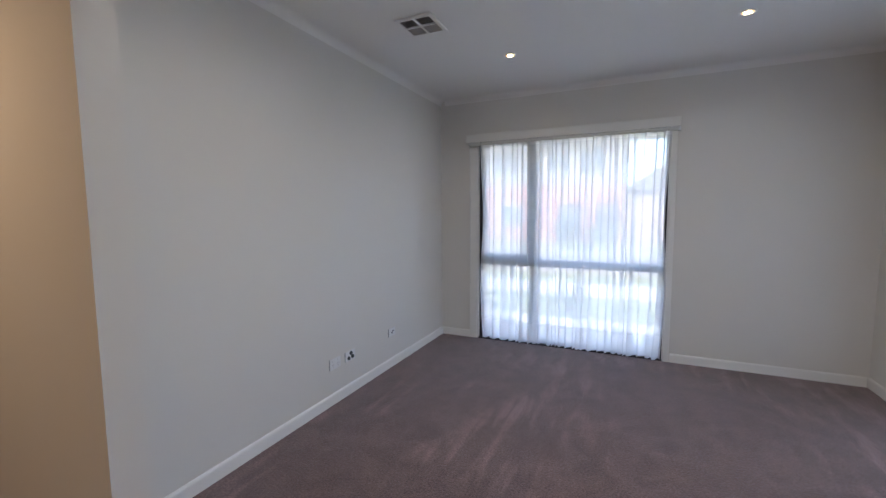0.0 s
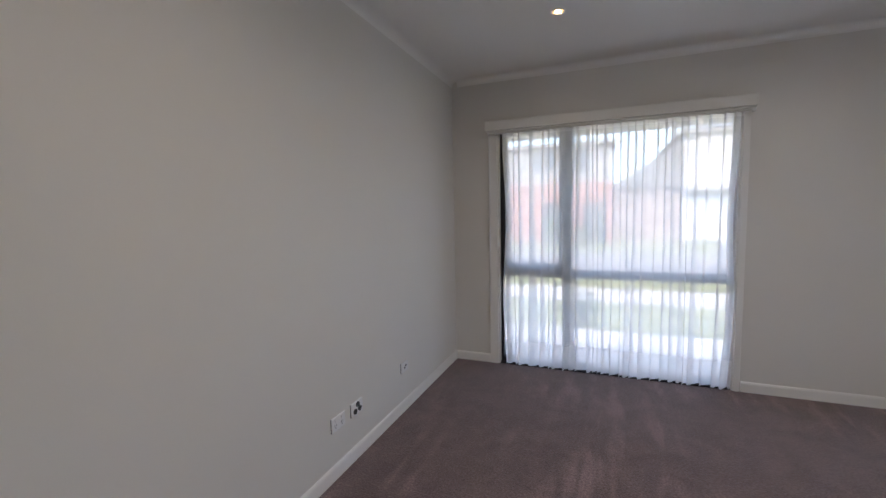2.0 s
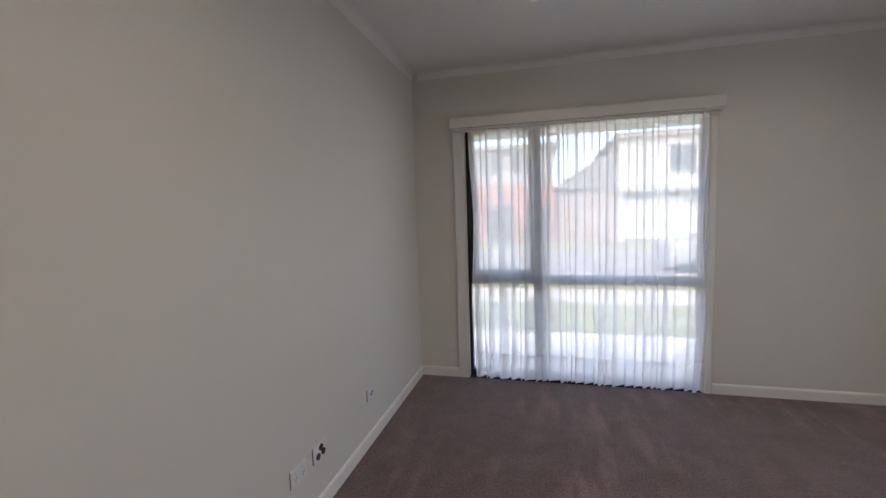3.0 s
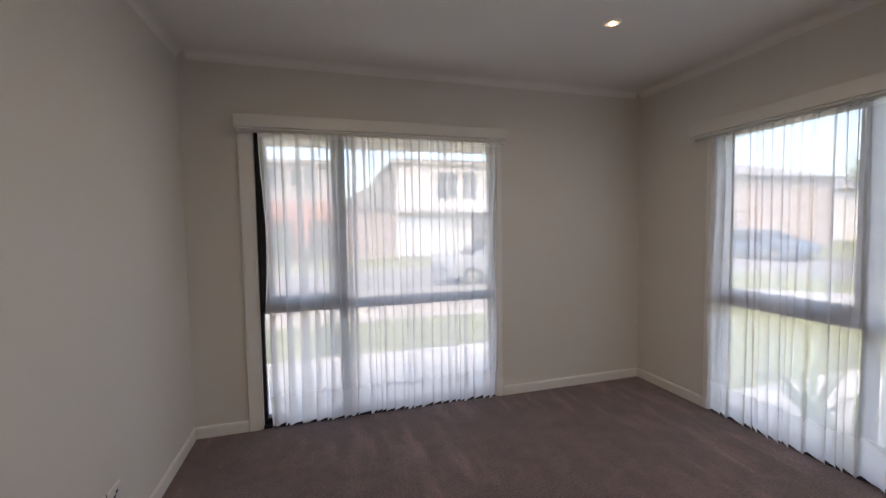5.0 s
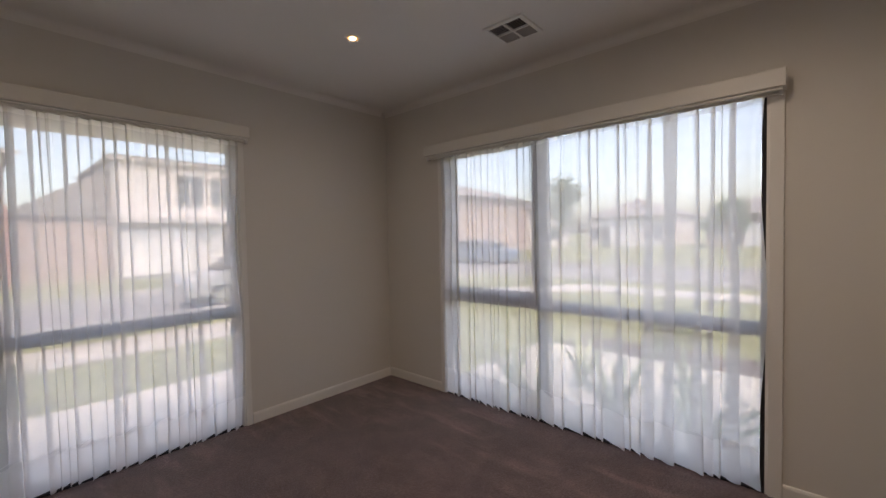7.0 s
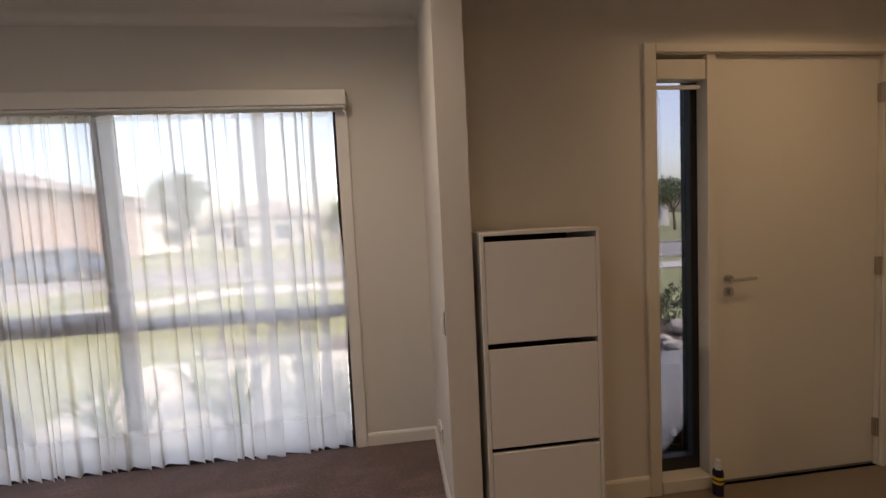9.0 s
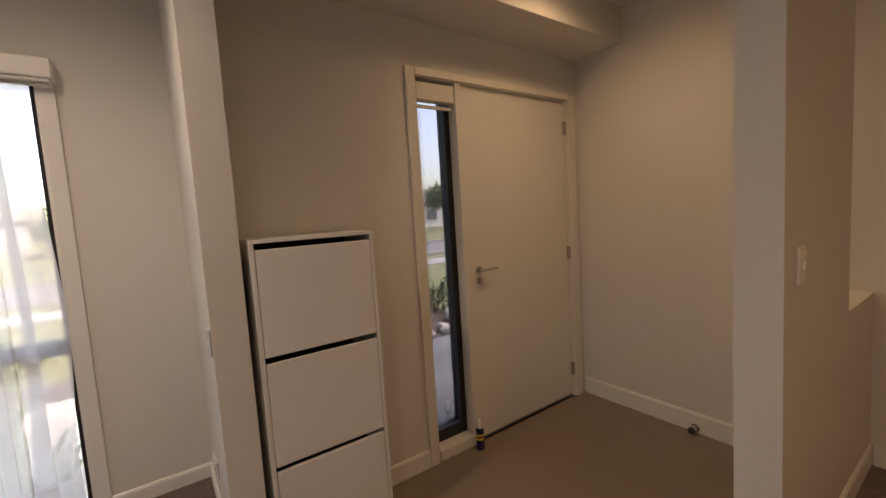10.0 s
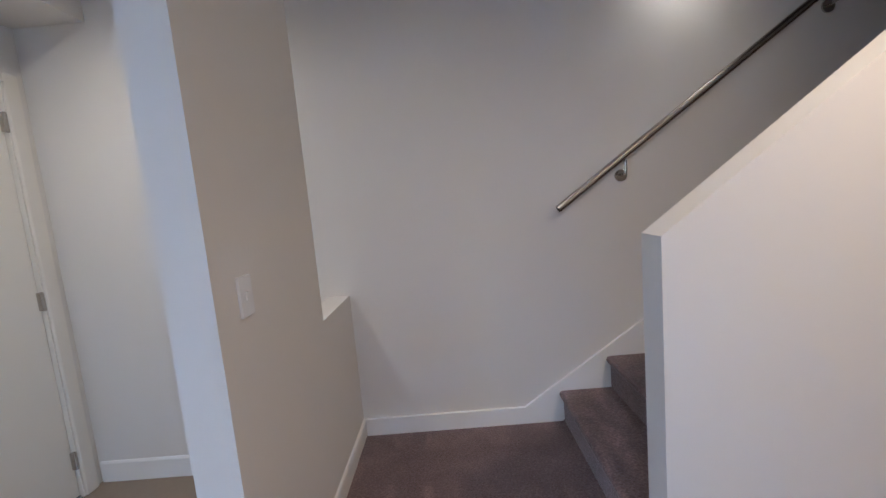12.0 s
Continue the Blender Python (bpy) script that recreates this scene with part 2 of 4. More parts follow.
def wall(name, axis, at0, at1, u0, u1, z0, z1, holes=(), mat=None, label="", category="wall", inside=None):
    # a wall whose thickness runs along axis from at0 to at1, with openings (u0, u1, z0, z1) right through it
    us = sorted({u0, u1, *[h[0] for h in holes], *[h[1] for h in holes]})
    zs = sorted({z0, z1, *[h[2] for h in holes], *[h[3] for h in holes]})
    us = [u for u in us if u0 <= u <= u1]
    zs = [z for z in zs if z0 <= z <= z1]

    def solid(i, j):
        if i < 0 or j < 0 or i >= len(us) - 1 or j >= len(zs) - 1:
            return False
        cu, cz = (us[i] + us[i + 1]) / 2, (zs[j] + zs[j + 1]) / 2
        return not any(h[0] < cu < h[1] and h[2] < cz < h[3] for h in holes)

    bm = bmesh.new()
    cache = {}

    def vert(u, a, z):
        key = (u, a, z)
        if key not in cache:
            cache[key] = bm.verts.new((a, u, z) if axis == "x" else (u, a, z))
        return cache[key]

    for i in range(len(us) - 1):
        for j in range(len(zs) - 1):
            if not solid(i, j):
                continue
            a, b, c, d = us[i], us[i + 1], zs[j], zs[j + 1]
            for w in (at0, at1):
                bm.faces.new((vert(a, w, c), vert(b, w, c), vert(b, w, d), vert(a, w, d)))
            if not solid(i - 1, j):
                bm.faces.new((vert(a, at0, c), vert(a, at1, c), vert(a, at1, d), vert(a, at0, d)))
            if not solid(i + 1, j):
                bm.faces.new((vert(b, at0, c), vert(b, at1, c), vert(b, at1, d), vert(b, at0, d)))
            if not solid(i, j - 1):
                bm.faces.new((vert(a, at0, c), vert(b, at0, c), vert(b, at1, c), vert(a, at1, c)))
            if not solid(i, j + 1):
                bm.faces.new((vert(a, at0, d), vert(b, at0, d), vert(b, at1, d), vert(a, at1, d)))
    ob = to_object(name, bm, mat or PAINT)
    return tagged(ob, label or "smooth off-white painted plaster wall", category, "", "structure")


# ---- the plan ----
XB = 3.600            # wall with the wide window
YA = 4.20             # wall with the square window
H = 2.548             # room ceiling
FZ = -0.17            # sunken entry floor
FX = 3.095            # entry wall with the front door
FH = 2.68             # entry ceiling
YS = -1.800           # wall behind the stairs
COL0, COL1, COLY = 1.465, 1.590, -0.505
STUBX, STUB0, STUB1 = 2.785, 0.690, 0.815
LWY, LWT = 0.902, -0.12
NIBX, NIB0 = 0.385, 0.784
WA = (0.415, 2.205, 0.0, 2.14)
WB = (1.300, 3.475, 0.0, 2.105)
TOP = 2.9

wall("wall_north", "y", YA, YA + 0.20, LWT, XB + 0.20, -0.30, TOP, [WA])
wall("wall_east", "x", XB, XB + 0.20, STUB0, YA, -0.30, TOP, [WB])
wall("wall_west", "x", LWT, 0.0, LWY, YA, -0.02, H)
wall("wall_stub", "y", STUB0, STUB1, STUBX, XB, FZ - 0.02, FH)
wall("wall_entry", "x", FX, FX + 0.16, YS, STUB0, FZ - 0.1, TOP, [(-1.683, -0.336, FZ, 2.150)])
wall("wall_south", "y", YS - 0.15, YS, -4.0, FX + 0.16, FZ - 0.1, 5.0)
wall("wall_partition", "x", COL0, COL1, YS, COLY, FZ - 0.02, FH, [(YS, -1.300, 0.851, 2.50)])
wall("wall_corridor_end", "x", -4.12, -4.0, YS - 0.15, LWY, -0.02, 5.0)
wall("wall_return", "y", NIB0, LWY, -4.0, NIBX, -0.02, H)

# floors
def floor_plate(name, pieces, z0, z1, mat, label, category="floor"):
    bm = bmesh.new()
    for x0, x1, y0, y1 in pieces:
        box(bm, x0, x1, y0, y1, z0, z1)
    return tagged(to_object(name, bm, mat), label, category, "", "structure")


floor_plate("floor", [(-4.0, 2.2, COLY, STUB1), (LWT, XB + 0.09, STUB1, YA + 0.09)], -0.16, 0.0, CARPET,
            "mauve-brown cut-pile carpet with brushed marks and painted-in light streaks")
floor_plate("floor_landing", [(-4.0, COL0, YS, COLY)], -0.16, 0.0, CARPET, "mauve-brown cut-pile carpet at the foot of the stairs")
floor_plate("floor_entry", [(COL1, FX + 0.3, YS, COLY), (2.2, FX + 0.3, COLY, STUB0)], FZ - 0.1, FZ, FOYERFLOOR, "polished tan floor of the sunken entry")

# ceilings
def ceiling(name, x0, x1, y0, y1, z, label="flat white painted ceiling"):
    return tagged(to_object(name, boxed(x0, x1, y0, y1, z, z + 0.2), CEIL), label, "ceiling", "", "structure")


ceiling("ceiling", -4.0, COL1, COLY, STUB1, H)
ceiling("ceiling_room", LWT, COL1, STUB1, YA, H)
ceiling("ceiling_room_side", COL1, XB, STUB1, YA, H)
ceiling("ceiling_walkway", COL1, 2.2, COLY, STUB1, H)
ceiling("ceiling_landing", -0.75, COL0, YS, COLY, H)
ceiling("ceiling_entry", COL1, FX, YS, COLY, FH, "higher white ceiling of the entry")
ceiling("ceiling_entry_side", 2.2, FX, COLY, STUB0, FH, "higher white ceiling of the entry")
ceiling("ceiling_stairwell", -4.0, COL0, YS, COLY, 4.8, "white ceiling high over the stairwell")
tagged(to_object("wall_stairwell_upper", boxed(-4.0, COL0, COLY + 0.01, COLY + 0.1, H + 0.2, 4.8), PAINT), "off-white upper wall of the stairwell", "wall", "", "structure")
tagged(to_object("wall_stairwell_upper_end", boxed(COL0 + 0.01, COL0 + 0.1, YS, COLY, FH + 0.21, 4.8), PAINT), "off-white upper wall of the stairwell", "wall", "", "structure")
tagged(to_object("bulkhead", boxed(2.700, FX, YS, STUB0, 2.44, FH, bevel=0.003), PAINT), "off-white plaster bulkhead above the front door", "bulkhead", "", "structure")
# low verandah roof before the square window, and unseen roofs added to block sun
tagged(to_object("verandah_roof", boxed(-1.2, XB + 0.1, YA + 0.21, 5.02, 2.115, 2.26), PELMET), "cream-lined verandah roof before the window", "roof", "", "structure")
tagged(to_object("porch_roof", boxed(XB + 0.46, 5.3, YS - 1.6, 0.9, TOP + 0.02, TOP + 0.14), ROOFT), "unseen flat roof added to shade the porch", "roof", "", "structure")

# slab out of view that stops sun leaking in from above
tagged(to_object("sun_block_slab", boxed(-4.2, XB + 0.45, YS - 0.3, YA + 0.40, TOP + 0.02, TOP + 0.14), ROOFT), "unseen roof slab added to keep sun out of the house", "roof", "", "structure")


# cove cornice round the room ceiling
def cornice(name, axis, at, sign, u0, u1):
    s = 0.052
    arc = [(at, H - 0.001 - s), (at, H - 0.001), (at + sign * s, H - 0.001)]
    for k in range(1, 6):
        a = math.pi / 2 * k / 6
        arc.append((at + sign * s * (1 - math.sin(a)), H - 0.001 - s * (1 - math.cos(a))))
    bm = prism(bmesh.new(), arc, "y" if axis == "x" else "x", u0, u1)
    return tagged(to_object(name, bm, CEIL), "white plaster cove cornice", "cornice", "", "structure")


cornice("cornice_west", "x", 0.001, 1, LWY, YA)
cornice("cornice_north", "y", YA - 0.001, -1, 0.052, XB - 0.052)
cornice("cornice_east", "x", XB - 0.001, -1, STUB1, YA)
cornice("cornice_stub", "y", STUB1 + 0.001, 1, STUBX, XB - 0.052)


# skirting boards with an eased top edge
def skirting(name, axis, at, sign, u0, u1, z0, h, d=0.012):
    o = [(at, z0), (at + sign * d, z0), (at + sign * d, z0 + h - 0.014), (at + sign * (d - 0.004), z0 + h - 0.004), (at + sign * 0.004, z0 + h), (at, z0 + h)]
    bm = prism(bmesh.new(), o, "y" if axis == "x" else "x", u0, u1)
    return tagged(to_object(name, bm, TRIM), "white gloss-painted timber skirting board", "skirting", "", "structure")


skirting("baseboard_west", "x", 0.0, 1, LWY, YA, 0, 0.078)
skirting("baseboard_north", "y", YA, -1, 0.015, WA[0] - 0.08, 0, 0.078)
skirting("baseboard_north_corner", "y", YA, -1, WA[1] + 0.05, XB - 0.015, 0, 0.078)
skirting("baseboard_east", "x", XB, -1, WB[1] + 0.05, YA, 0, 0.078)
skirting("baseboard_east_end", "x", XB, -1, STUB1, WB[0] - 0.06, 0, 0.078)
skirting("baseboard_stub", "y", STUB1, 1, STUBX, XB - 0.015, 0, 0.078)
skirting("baseboard_partition", "x", COL0, -1, YS, COLY, 0, 0.10)
skirting("baseboard_entry_south", "y", YS, 1, COL1, FX - 0.015, FZ, 0.13, 0.010)
skirting("baseboard_entry", "x", FX, -1, -0.274, STUB0, FZ, 0.11)

# the sloping skirting that climbs beside the stairs
SL = 0.675
sk = [(COL0 - 0.015, 0.0), (COL0 - 0.015, 0.100), (0.510, 0.100), (-2.6, 0.100 + SL * 3.11), (-2.6, SL * 2.9 - 0.2), (0.30, 0.0)]
tagged(to_object("baseboard_stairs", prism(bmesh.new(), sk, "y", YS, YS + 0.018), TRIM), "white gloss skirting climbing beside the stairs", "skirting", "", "structure")


# ---- windows ----
def window(name, axis, face, u0, u1, z0, z1, mull, sash_side, label):
    """An aluminium window in a wall: face is the inner wall face; outward is positive."""
    root = tagged(thing(name, label, "window", kind="structure", at=((u0 + u1) / 2, face, 0) if axis == "y" else (face, (u0 + u1) / 2, 0)))

    def bx(a0, a1, d0, d1, c0, c1, bevel=0.0):
        if axis == "y":
            return boxed(a0, a1, face + d0, face + d1, c0, c1, bevel=bevel)
        return boxed(face + d0, face + d1, a0, a1, c0, c1, bevel=bevel)
    d0, d1 = 0.05, 0.12
    f = 0.035
    tz0, tz1 = 0.80, 0.868
    m0, m1 = mull
    part("window_frame", bx(u0, u0 + f, d0, d1, z0, z1, 0.003), DARKFRAME, root, "dark charcoal aluminium stile")
    part("window_frame", bx(u1 - f, u1, d0, d1, z0, z1, 0.003), DARKFRAME, root)
    part("window_frame", bx(u0 + f, u1 - f, d0, d1, z0, z0 + 0.05, 0.003), DARKFRAME, root)
    part("window_frame", bx(u0 + f, u1 - f, d0, d1, z1 - 0.05, z1, 0.003), DARKFRAME, root)
    part("mullion", bx(m0, m1, d0, d1, z0 + 0.05, z1 - 0.05, 0.003), DARKFRAME, root)
    part("transom", bx(u0 + f, m0, d0, d1, tz0, tz1, 0.003), DARKFRAME, root)
    part("transom", bx(m1, u1 - f, d0, d1, tz0, tz1, 0.003), DARKFRAME, root)
    cols = ((u0 + f, m0), (m1, u1 - f))
    for k, (a0, a1) in enumerate(cols):
        for c0, c1 in ((z0 + 0.05, tz0), (tz1, z1 - 0.05)):
            g = part("pane", bx(a0 - 0.004, a1 + 0.004, 0.082, 0.087, c0 - 0.004, c1 + 0.004), GLASS, root)
            g.visible_shadow = False
    # the opening sash in the narrow bay, with its winder
    a0, a1 = cols[sash_side]
    sash = part("sash", bx(a0 + 0.003, a0 + 0.034, d0 - 0.008, d1 - 0.01, tz1 + 0.003, z1 - 0.053, 0.003), DARKFRAME, root, "charcoal awning sash")
    for s in ((a1 - 0.034, a1 - 0.003, tz1 + 0.003, z1 - 0.053), (a0 + 0.034, a1 - 0.034, tz1 + 0.003, tz1 + 0.05), (a0 + 0.034, a1 - 0.034, z1 - 0.10, z1 - 0.053)):
        part("sash_rail", bx(s[0], s[1], d0 - 0.008, d1 - 0.01, s[2], s[3], 0.003), DARKFRAME, sash)
    mid = (a0 + a1) / 2
    part("winder", bx(mid - 0.05, mid + 0.05, d0 - 0.03, d0 - 0.006, tz1 + 0.006, tz1 + 0.03, 0.004), BLACKP, sash)
    # white timber reveal and flat architraves
    for a, b_ in ((u0 - 0.0, u0 + 0.012), (u1 - 0.012, u1 + 0.0)):
        part("reveal", bx(a, b_, -0.001, d0 - 0.002, z0, z1), TRIM, root)
    part("reveal", bx(u0 + 0.012, u1 - 0.012, -0.001, d0 - 0.002, z1 - 0.012, z1), TRIM, root)
    part("window_sill", bx(u0 + 0.012, u1 - 0.012, 0.0, d0 - 0.002, z0 - 0.008, z0 + 0.012, 0.002), DARKFRAME, root, "low dark aluminium sill at carpet level")
    lw, rw = (0.078, 0.042) if axis == "y" else (0.058, 0.042)
    part("architrave", bx(u0 - lw, u0, -0.018, 0.0, 0.0, z1 - 0.07, 0.003), TRIM, root)
    part("architrave", bx(u1, u1 + rw, -0.018, 0.0, 0.0, z1 - 0.07, 0.003), TRIM, root)
    # dark brick-side outer frame lip
    part("outer_sill", bx(u0 - 0.02, u1 + 0.02, d1, 0.24, z0 - 0.06, z0 - 0.012, 0.004), CONCRETE, root)
    return root


window("window_1", "y", YA, *WA, (0.968, 1.030), 0, "tall charcoal-framed window with a low transom, reaching the carpet")
window("window_2", "x", XB, *WB, (2.572, 2.622), 1, "wide charcoal-framed window with a low transom, reaching the carpet")


# ---- pelmets and curtains ----
def pelmet(axis, face, u0, u1, z0, z1, label):
    root = thing("pelmet", label, "pelmet", at=((u0 + u1) / 2, face, z0) if axis == "y" else (face, (u0 + u1) / 2, z0))

    def bx(a0, a1, d0, d1, c0, c1, bevel=0.0):
        if axis == "y":
            return boxed(a0, a1, face - d1, face - d0, c0, c1, bevel=bevel)
        return boxed(face - d1, face - d0, a0, a1, c0, c1, bevel=bevel)
    part("fascia", bx(u0, u1, 0.086, 0.102, z0, z1, 0.005), PELMET, root)
    part("end_cap", bx(u0, u0 + 0.014, 0.0, 0.086, z0, z1, 0.003), PELMET, root)
    part("end_cap", bx(u1 - 0.014, u1, 0.0, 0.086, z0, z1, 0.003), PELMET, root)
    part("top_board", bx(u0 + 0.014, u1 - 0.014, 0.0, 0.086, z1 - 0.014, z1 - 0.002), PELMET, root)
    for k in (0.04, 0.43, 0.69, 0.97):
        u = u0 + (u1 - u0) * k
        part("bracket", bx(u - 0.014, u + 0.014, 0.0, 0.05, z1 - 0.001, z1 + 0.006, 0.001), GREYP, root, "small dark fixing bracket")
    track = part("curtain_track", bx(u0 + 0.025, u1 - 0.02, 0.028, 0.052, z0 - 0.024, z0 + 0.004, 0.004), PELMET, root, "slim white curtain rail")
    part("rail_end", bx(u1 - 0.02, u1 + 0.002, 0.024, 0.056, z0 - 0.028, z0 + 0.006, 0.004), PLASTIC, track)
    part("rail_end", bx(u0 + 0.01, u0 + 0.025, 0.024, 0.056, z0 - 0.028, z0 + 0.006, 0.004), PLASTIC, track)
    part("lower_strip", bx(u0 + 0.012, u1 - 0.012, 0.070, 0.090, z0 - 0.012, z0 - 0.001, 0.002), PELMET, root)
    return root


def curtain(axis, face, u0, u1, ztop, zbot, folds, seed, label):
    rnd = random.Random(seed)
    n, rows = folds * 36, 44
    ph = [rnd.uniform(0, 6.28) for _ in range(5)]
    # pleats of uneven width: each laps over itself in three layers, with single cloth between
    width = [rnd.choice((0.5, 0.8, 1.0, 1.5)) * rnd.uniform(0.85, 1.15) for _ in range(folds)]
    at = [sum(width[:k]) / sum(width) * (u1 - u0) for k in range(folds + 1)]
    lap = [0.0]
    for k in range(1, folds):
        lap.append(rnd.uniform(0.42, 0.62) * (at[k + 1] - at[k - 1]) / 2 * (1.0 if rnd.random() < 0.8 else 0.5))
    lap.append(0.0)
    drift = [0.0] + [rnd.uniform(-0.022, 0.022) for _ in range(folds - 1)] + [0.0]
    sway = [rnd.uniform(0, 6.28) for _ in range(folds + 1)]
    drop = [rnd.uniform(0, 0.014) for _ in range(folds + 1)]
    fine = [rnd.choice((3, 4, 5)) for _ in range(folds + 1)]

    def point(s, z, off=0.0):
        f = s * folds
        k = min(int(f), folds - 1)
        fr = f - k
        t = (ztop - z) / (ztop - zbot)
        e = min(1.0, max(0.0, (fr - 0.25) * 2))
        e = e * e * (3 - 2 * e)

        def centre(j):
            return at[j] + drift[j] * (t - 0.2) + (0.004 * math.sin(4.5 * t + sway[j]) if 0 < j < folds else 0.0)

        def overlap(j):
            return lap[j] * (0.80 + 0.25 * t + 0.14 * math.sin(3.4 * t + sway[j]))
        side = overlap(k) * (1 - e) + overlap(k + 1) * e
        phi = 2 * math.pi * fr
        pinch = math.exp(-3.6 * t)
        gather = math.sin(fine[k] * phi) * pinch * min(1.0, 6 * s, 6 * (1 - s))
        u = u0 + centre(k) * (1 - fr) + centre(k + 1) * fr - side * math.sin(phi) - 0.0055 * gather
        edge = min(s, 1 - s) * 14
        if edge < 1:
            u += (1 - edge) * 0.014 * math.sin(9 * t + ph[4]) * (1 if s < 0.5 else -1)
        depth = min(0.022, 0.012 + 0.35 * side) * math.sin(phi) + 0.004 * gather + 0.007 * math.sin(2.3 * s * 6.28 + ph[0] + 1.2 * t)
        d = 0.044 + max(-0.034, min(0.045, depth)) + off
        low = max(0.0, t - 0.7) / 0.3
        zz = z + low * (drop[k] * (1 - e) + drop[k + 1] * e + 0.010 * math.sin(phi) ** 2 + 0.015 * ((1 - math.cos(phi)) / 2) ** 2)
        return (u, face - d, max(zz, 0.004)) if axis == "y" else (face - d, u, max(zz, 0.004))

    root = thing("sheer_curtain", label, "curtain", at=((u0 + u1) / 2, face, 0) if axis == "y" else (face, (u0 + u1) / 2, 0))

    def sheet(name, zfun, mat, rows, off, lab):
        verts, faces = [], []
        for j in range(rows + 1):
            for i in range(n + 1):
                s = i / n
                za, zb = zfun(s)
                verts.append(point(s, za + (zb - za) * j / rows, off))
        for j in range(rows):
            for i in range(n):
                a = j * (n + 1) + i
                faces.append((a, a + 1, a + n + 2, a + n + 1))
        me = bpy.data.meshes.new(name)
        me.from_pydata(verts, [], faces)
        for p in me.polygons:
            p.use_smooth = True
        me.materials.append(mat)
        ob = new(name, me)
        ob.parent = root
        ob.matrix_parent_inverse = root.matrix_world.inverted()
        if lab:
            tagged(ob, lab)
        return ob
    fabric = sheet("fabric", lambda s: (ztop - 0.03, zbot + 0.20), SHEER, rows, 0.0, "gathered sheer white voile")

    def scallop(s):
        return zbot + 0.195 + 0.022 * abs(math.sin(s * 1.31 * 34 * math.pi)) + 0.006 * math.sin(s * 40)
    sheet("hem_border", lambda s: (zbot + 0.20, zbot), HEM, 8, 0.0, "doubled voile hem with a scalloped upper edge")
    sheet("scallop_edge", lambda s: (scallop(s), zbot + 0.19), HEM, 2, 0.0025, "scalloped embroidered edge")
    sheet("heading_tape", lambda s: (ztop, ztop - 0.03), HEM, 2, 0.0, "gathered heading tape")
    # embroidered loops on the hem
    for k in range(9):
        s0 = (k + 0.5 + rnd.uniform(-0.25, 0.25)) / 9
        bm = bmesh.new()
        ring = []
        for q in range(22):
            a = 2 * math.pi * q / 22
            r = 0.016 * (1 + 0.35 * math.sin(2 * a))
            c = Vector(point(min(0.99, max(0.01, s0 + r * math.cos(a) / (u1 - u0))), zbot + 0.215 + r * math.sin(a), 0.006))
            ring.append(c)
        for q in range(22):
            rod(bm, ring[q], ring[(q + 1) % 22], 0.0016, 5)
        part("embroidery", bm, THREAD, root)
    return root


pelmet("y", YA, 0.330, 2.262, 2.068, 2.150, "cream vinyl pelmet box over the square window")
curtain("y", YA, 0.479, 2.185, 2.045, 0.012, 29, 5, "sheer white voile curtain drawn across the square window")
pelmet("x", XB, 1.236, 3.602, 2.030, 2.116, "cream vinyl pelmet box over the wide window")
curtain("x", XB, 1.318, 3.470, 2.005, 0.012, 29, 9, "sheer white voile curtain drawn across the wide window")

# pull cord beside the square window
cord = thing("blind_cord", "thin white pull cord hanging beside the curtain", "cord", at=(0.345, YA - 0.03, 0.6))
part("cord", rod(bmesh.new(), (0.349, YA - 0.030, 0.62), (0.344, YA - 0.030, 2.05), 0.0022, 6), PLASTIC, cord)
part("cord", rod(bmesh.new(), (0.349, YA - 0.030, 0.62), (0.356, YA - 0.030, 2.05), 0.0022, 6), PLASTIC, cord)
part("tassel", turned(bmesh.new(), [(0.003, 0), (0.007, 0.012), (0.004, 0.035)], (0.349, YA - 0.030, 0.585), 10), PLASTIC, cord)


# ---- wall plates ----
def plate(axis, face, sign, u, z, w, h, label, category):
    root = thing("wall_plate", label, category, at=(u, face, z) if axis == "y" else (face, u, z))

    def bx(a0, a1, d0, d1, c0, c1, bevel=0.0):
        lo, hi = face + sign * d0, face + sign * d1
        if axis == "y":
            return boxed(u + a0, u + a1, min(lo, hi), max(lo, hi), z + c0, z + c1, bevel=bevel)
        return boxed(min(lo, hi), max(lo, hi), u + a0, u + a1, z + c0, z + c1, bevel=bevel)
    part("cover", bx(-w / 2, w / 2, 0, 0.009, -h / 2, h / 2, 0.002), PLASTIC, root)
    part("shadow_edge", bx(-w / 2 - 0.001, -w / 2 + 0.002, 0.0, 0.004, -h / 2, h / 2), GREYP, root)
    return root, bx


gpo, bx = plate("x", 0.0, 1, 2.350, 0.292, 0.115, 0.076, "white double power point low on the wall", "power point")
gpo.name = "power_point"
for su in (-0.028, 0.028):
    part("rocker", bx(su - 0.007, su + 0.007, 0.008, 0.013, 0.014, 0.028, 0.001), PLASTIC, gpo)
    part("slot", bx(su - 0.008, su - 0.005, 0.0085, 0.0096, -0.010, 0.000), GREYP, gpo)
    part("slot", bx(su + 0.005, su + 0.008, 0.0085, 0.0096, -0.010, 0.000), GREYP, gpo)
    part("slot", bx(su - 0.0015, su + 0.0015, 0.0085, 0.0096, -0.024, -0.014), GREYP, gpo)
media, bx = plate("x", 0.0, 1, 2.522, 0.292, 0.112, 0.076, "white wall plate with three dark round sockets", "socket plate")
media.name = "socket_plate"
for su, sz in ((-0.022, -0.014), (0.022, -0.010), (0.004, 0.020)):
    part("socket", rod(bmesh.new(), (0.008, 2.522 + su, 0.292 + sz), (0.0135, 2.522 + su, 0.292 + sz), 0.0155, 20), BLACKP, media, "dark round socket")
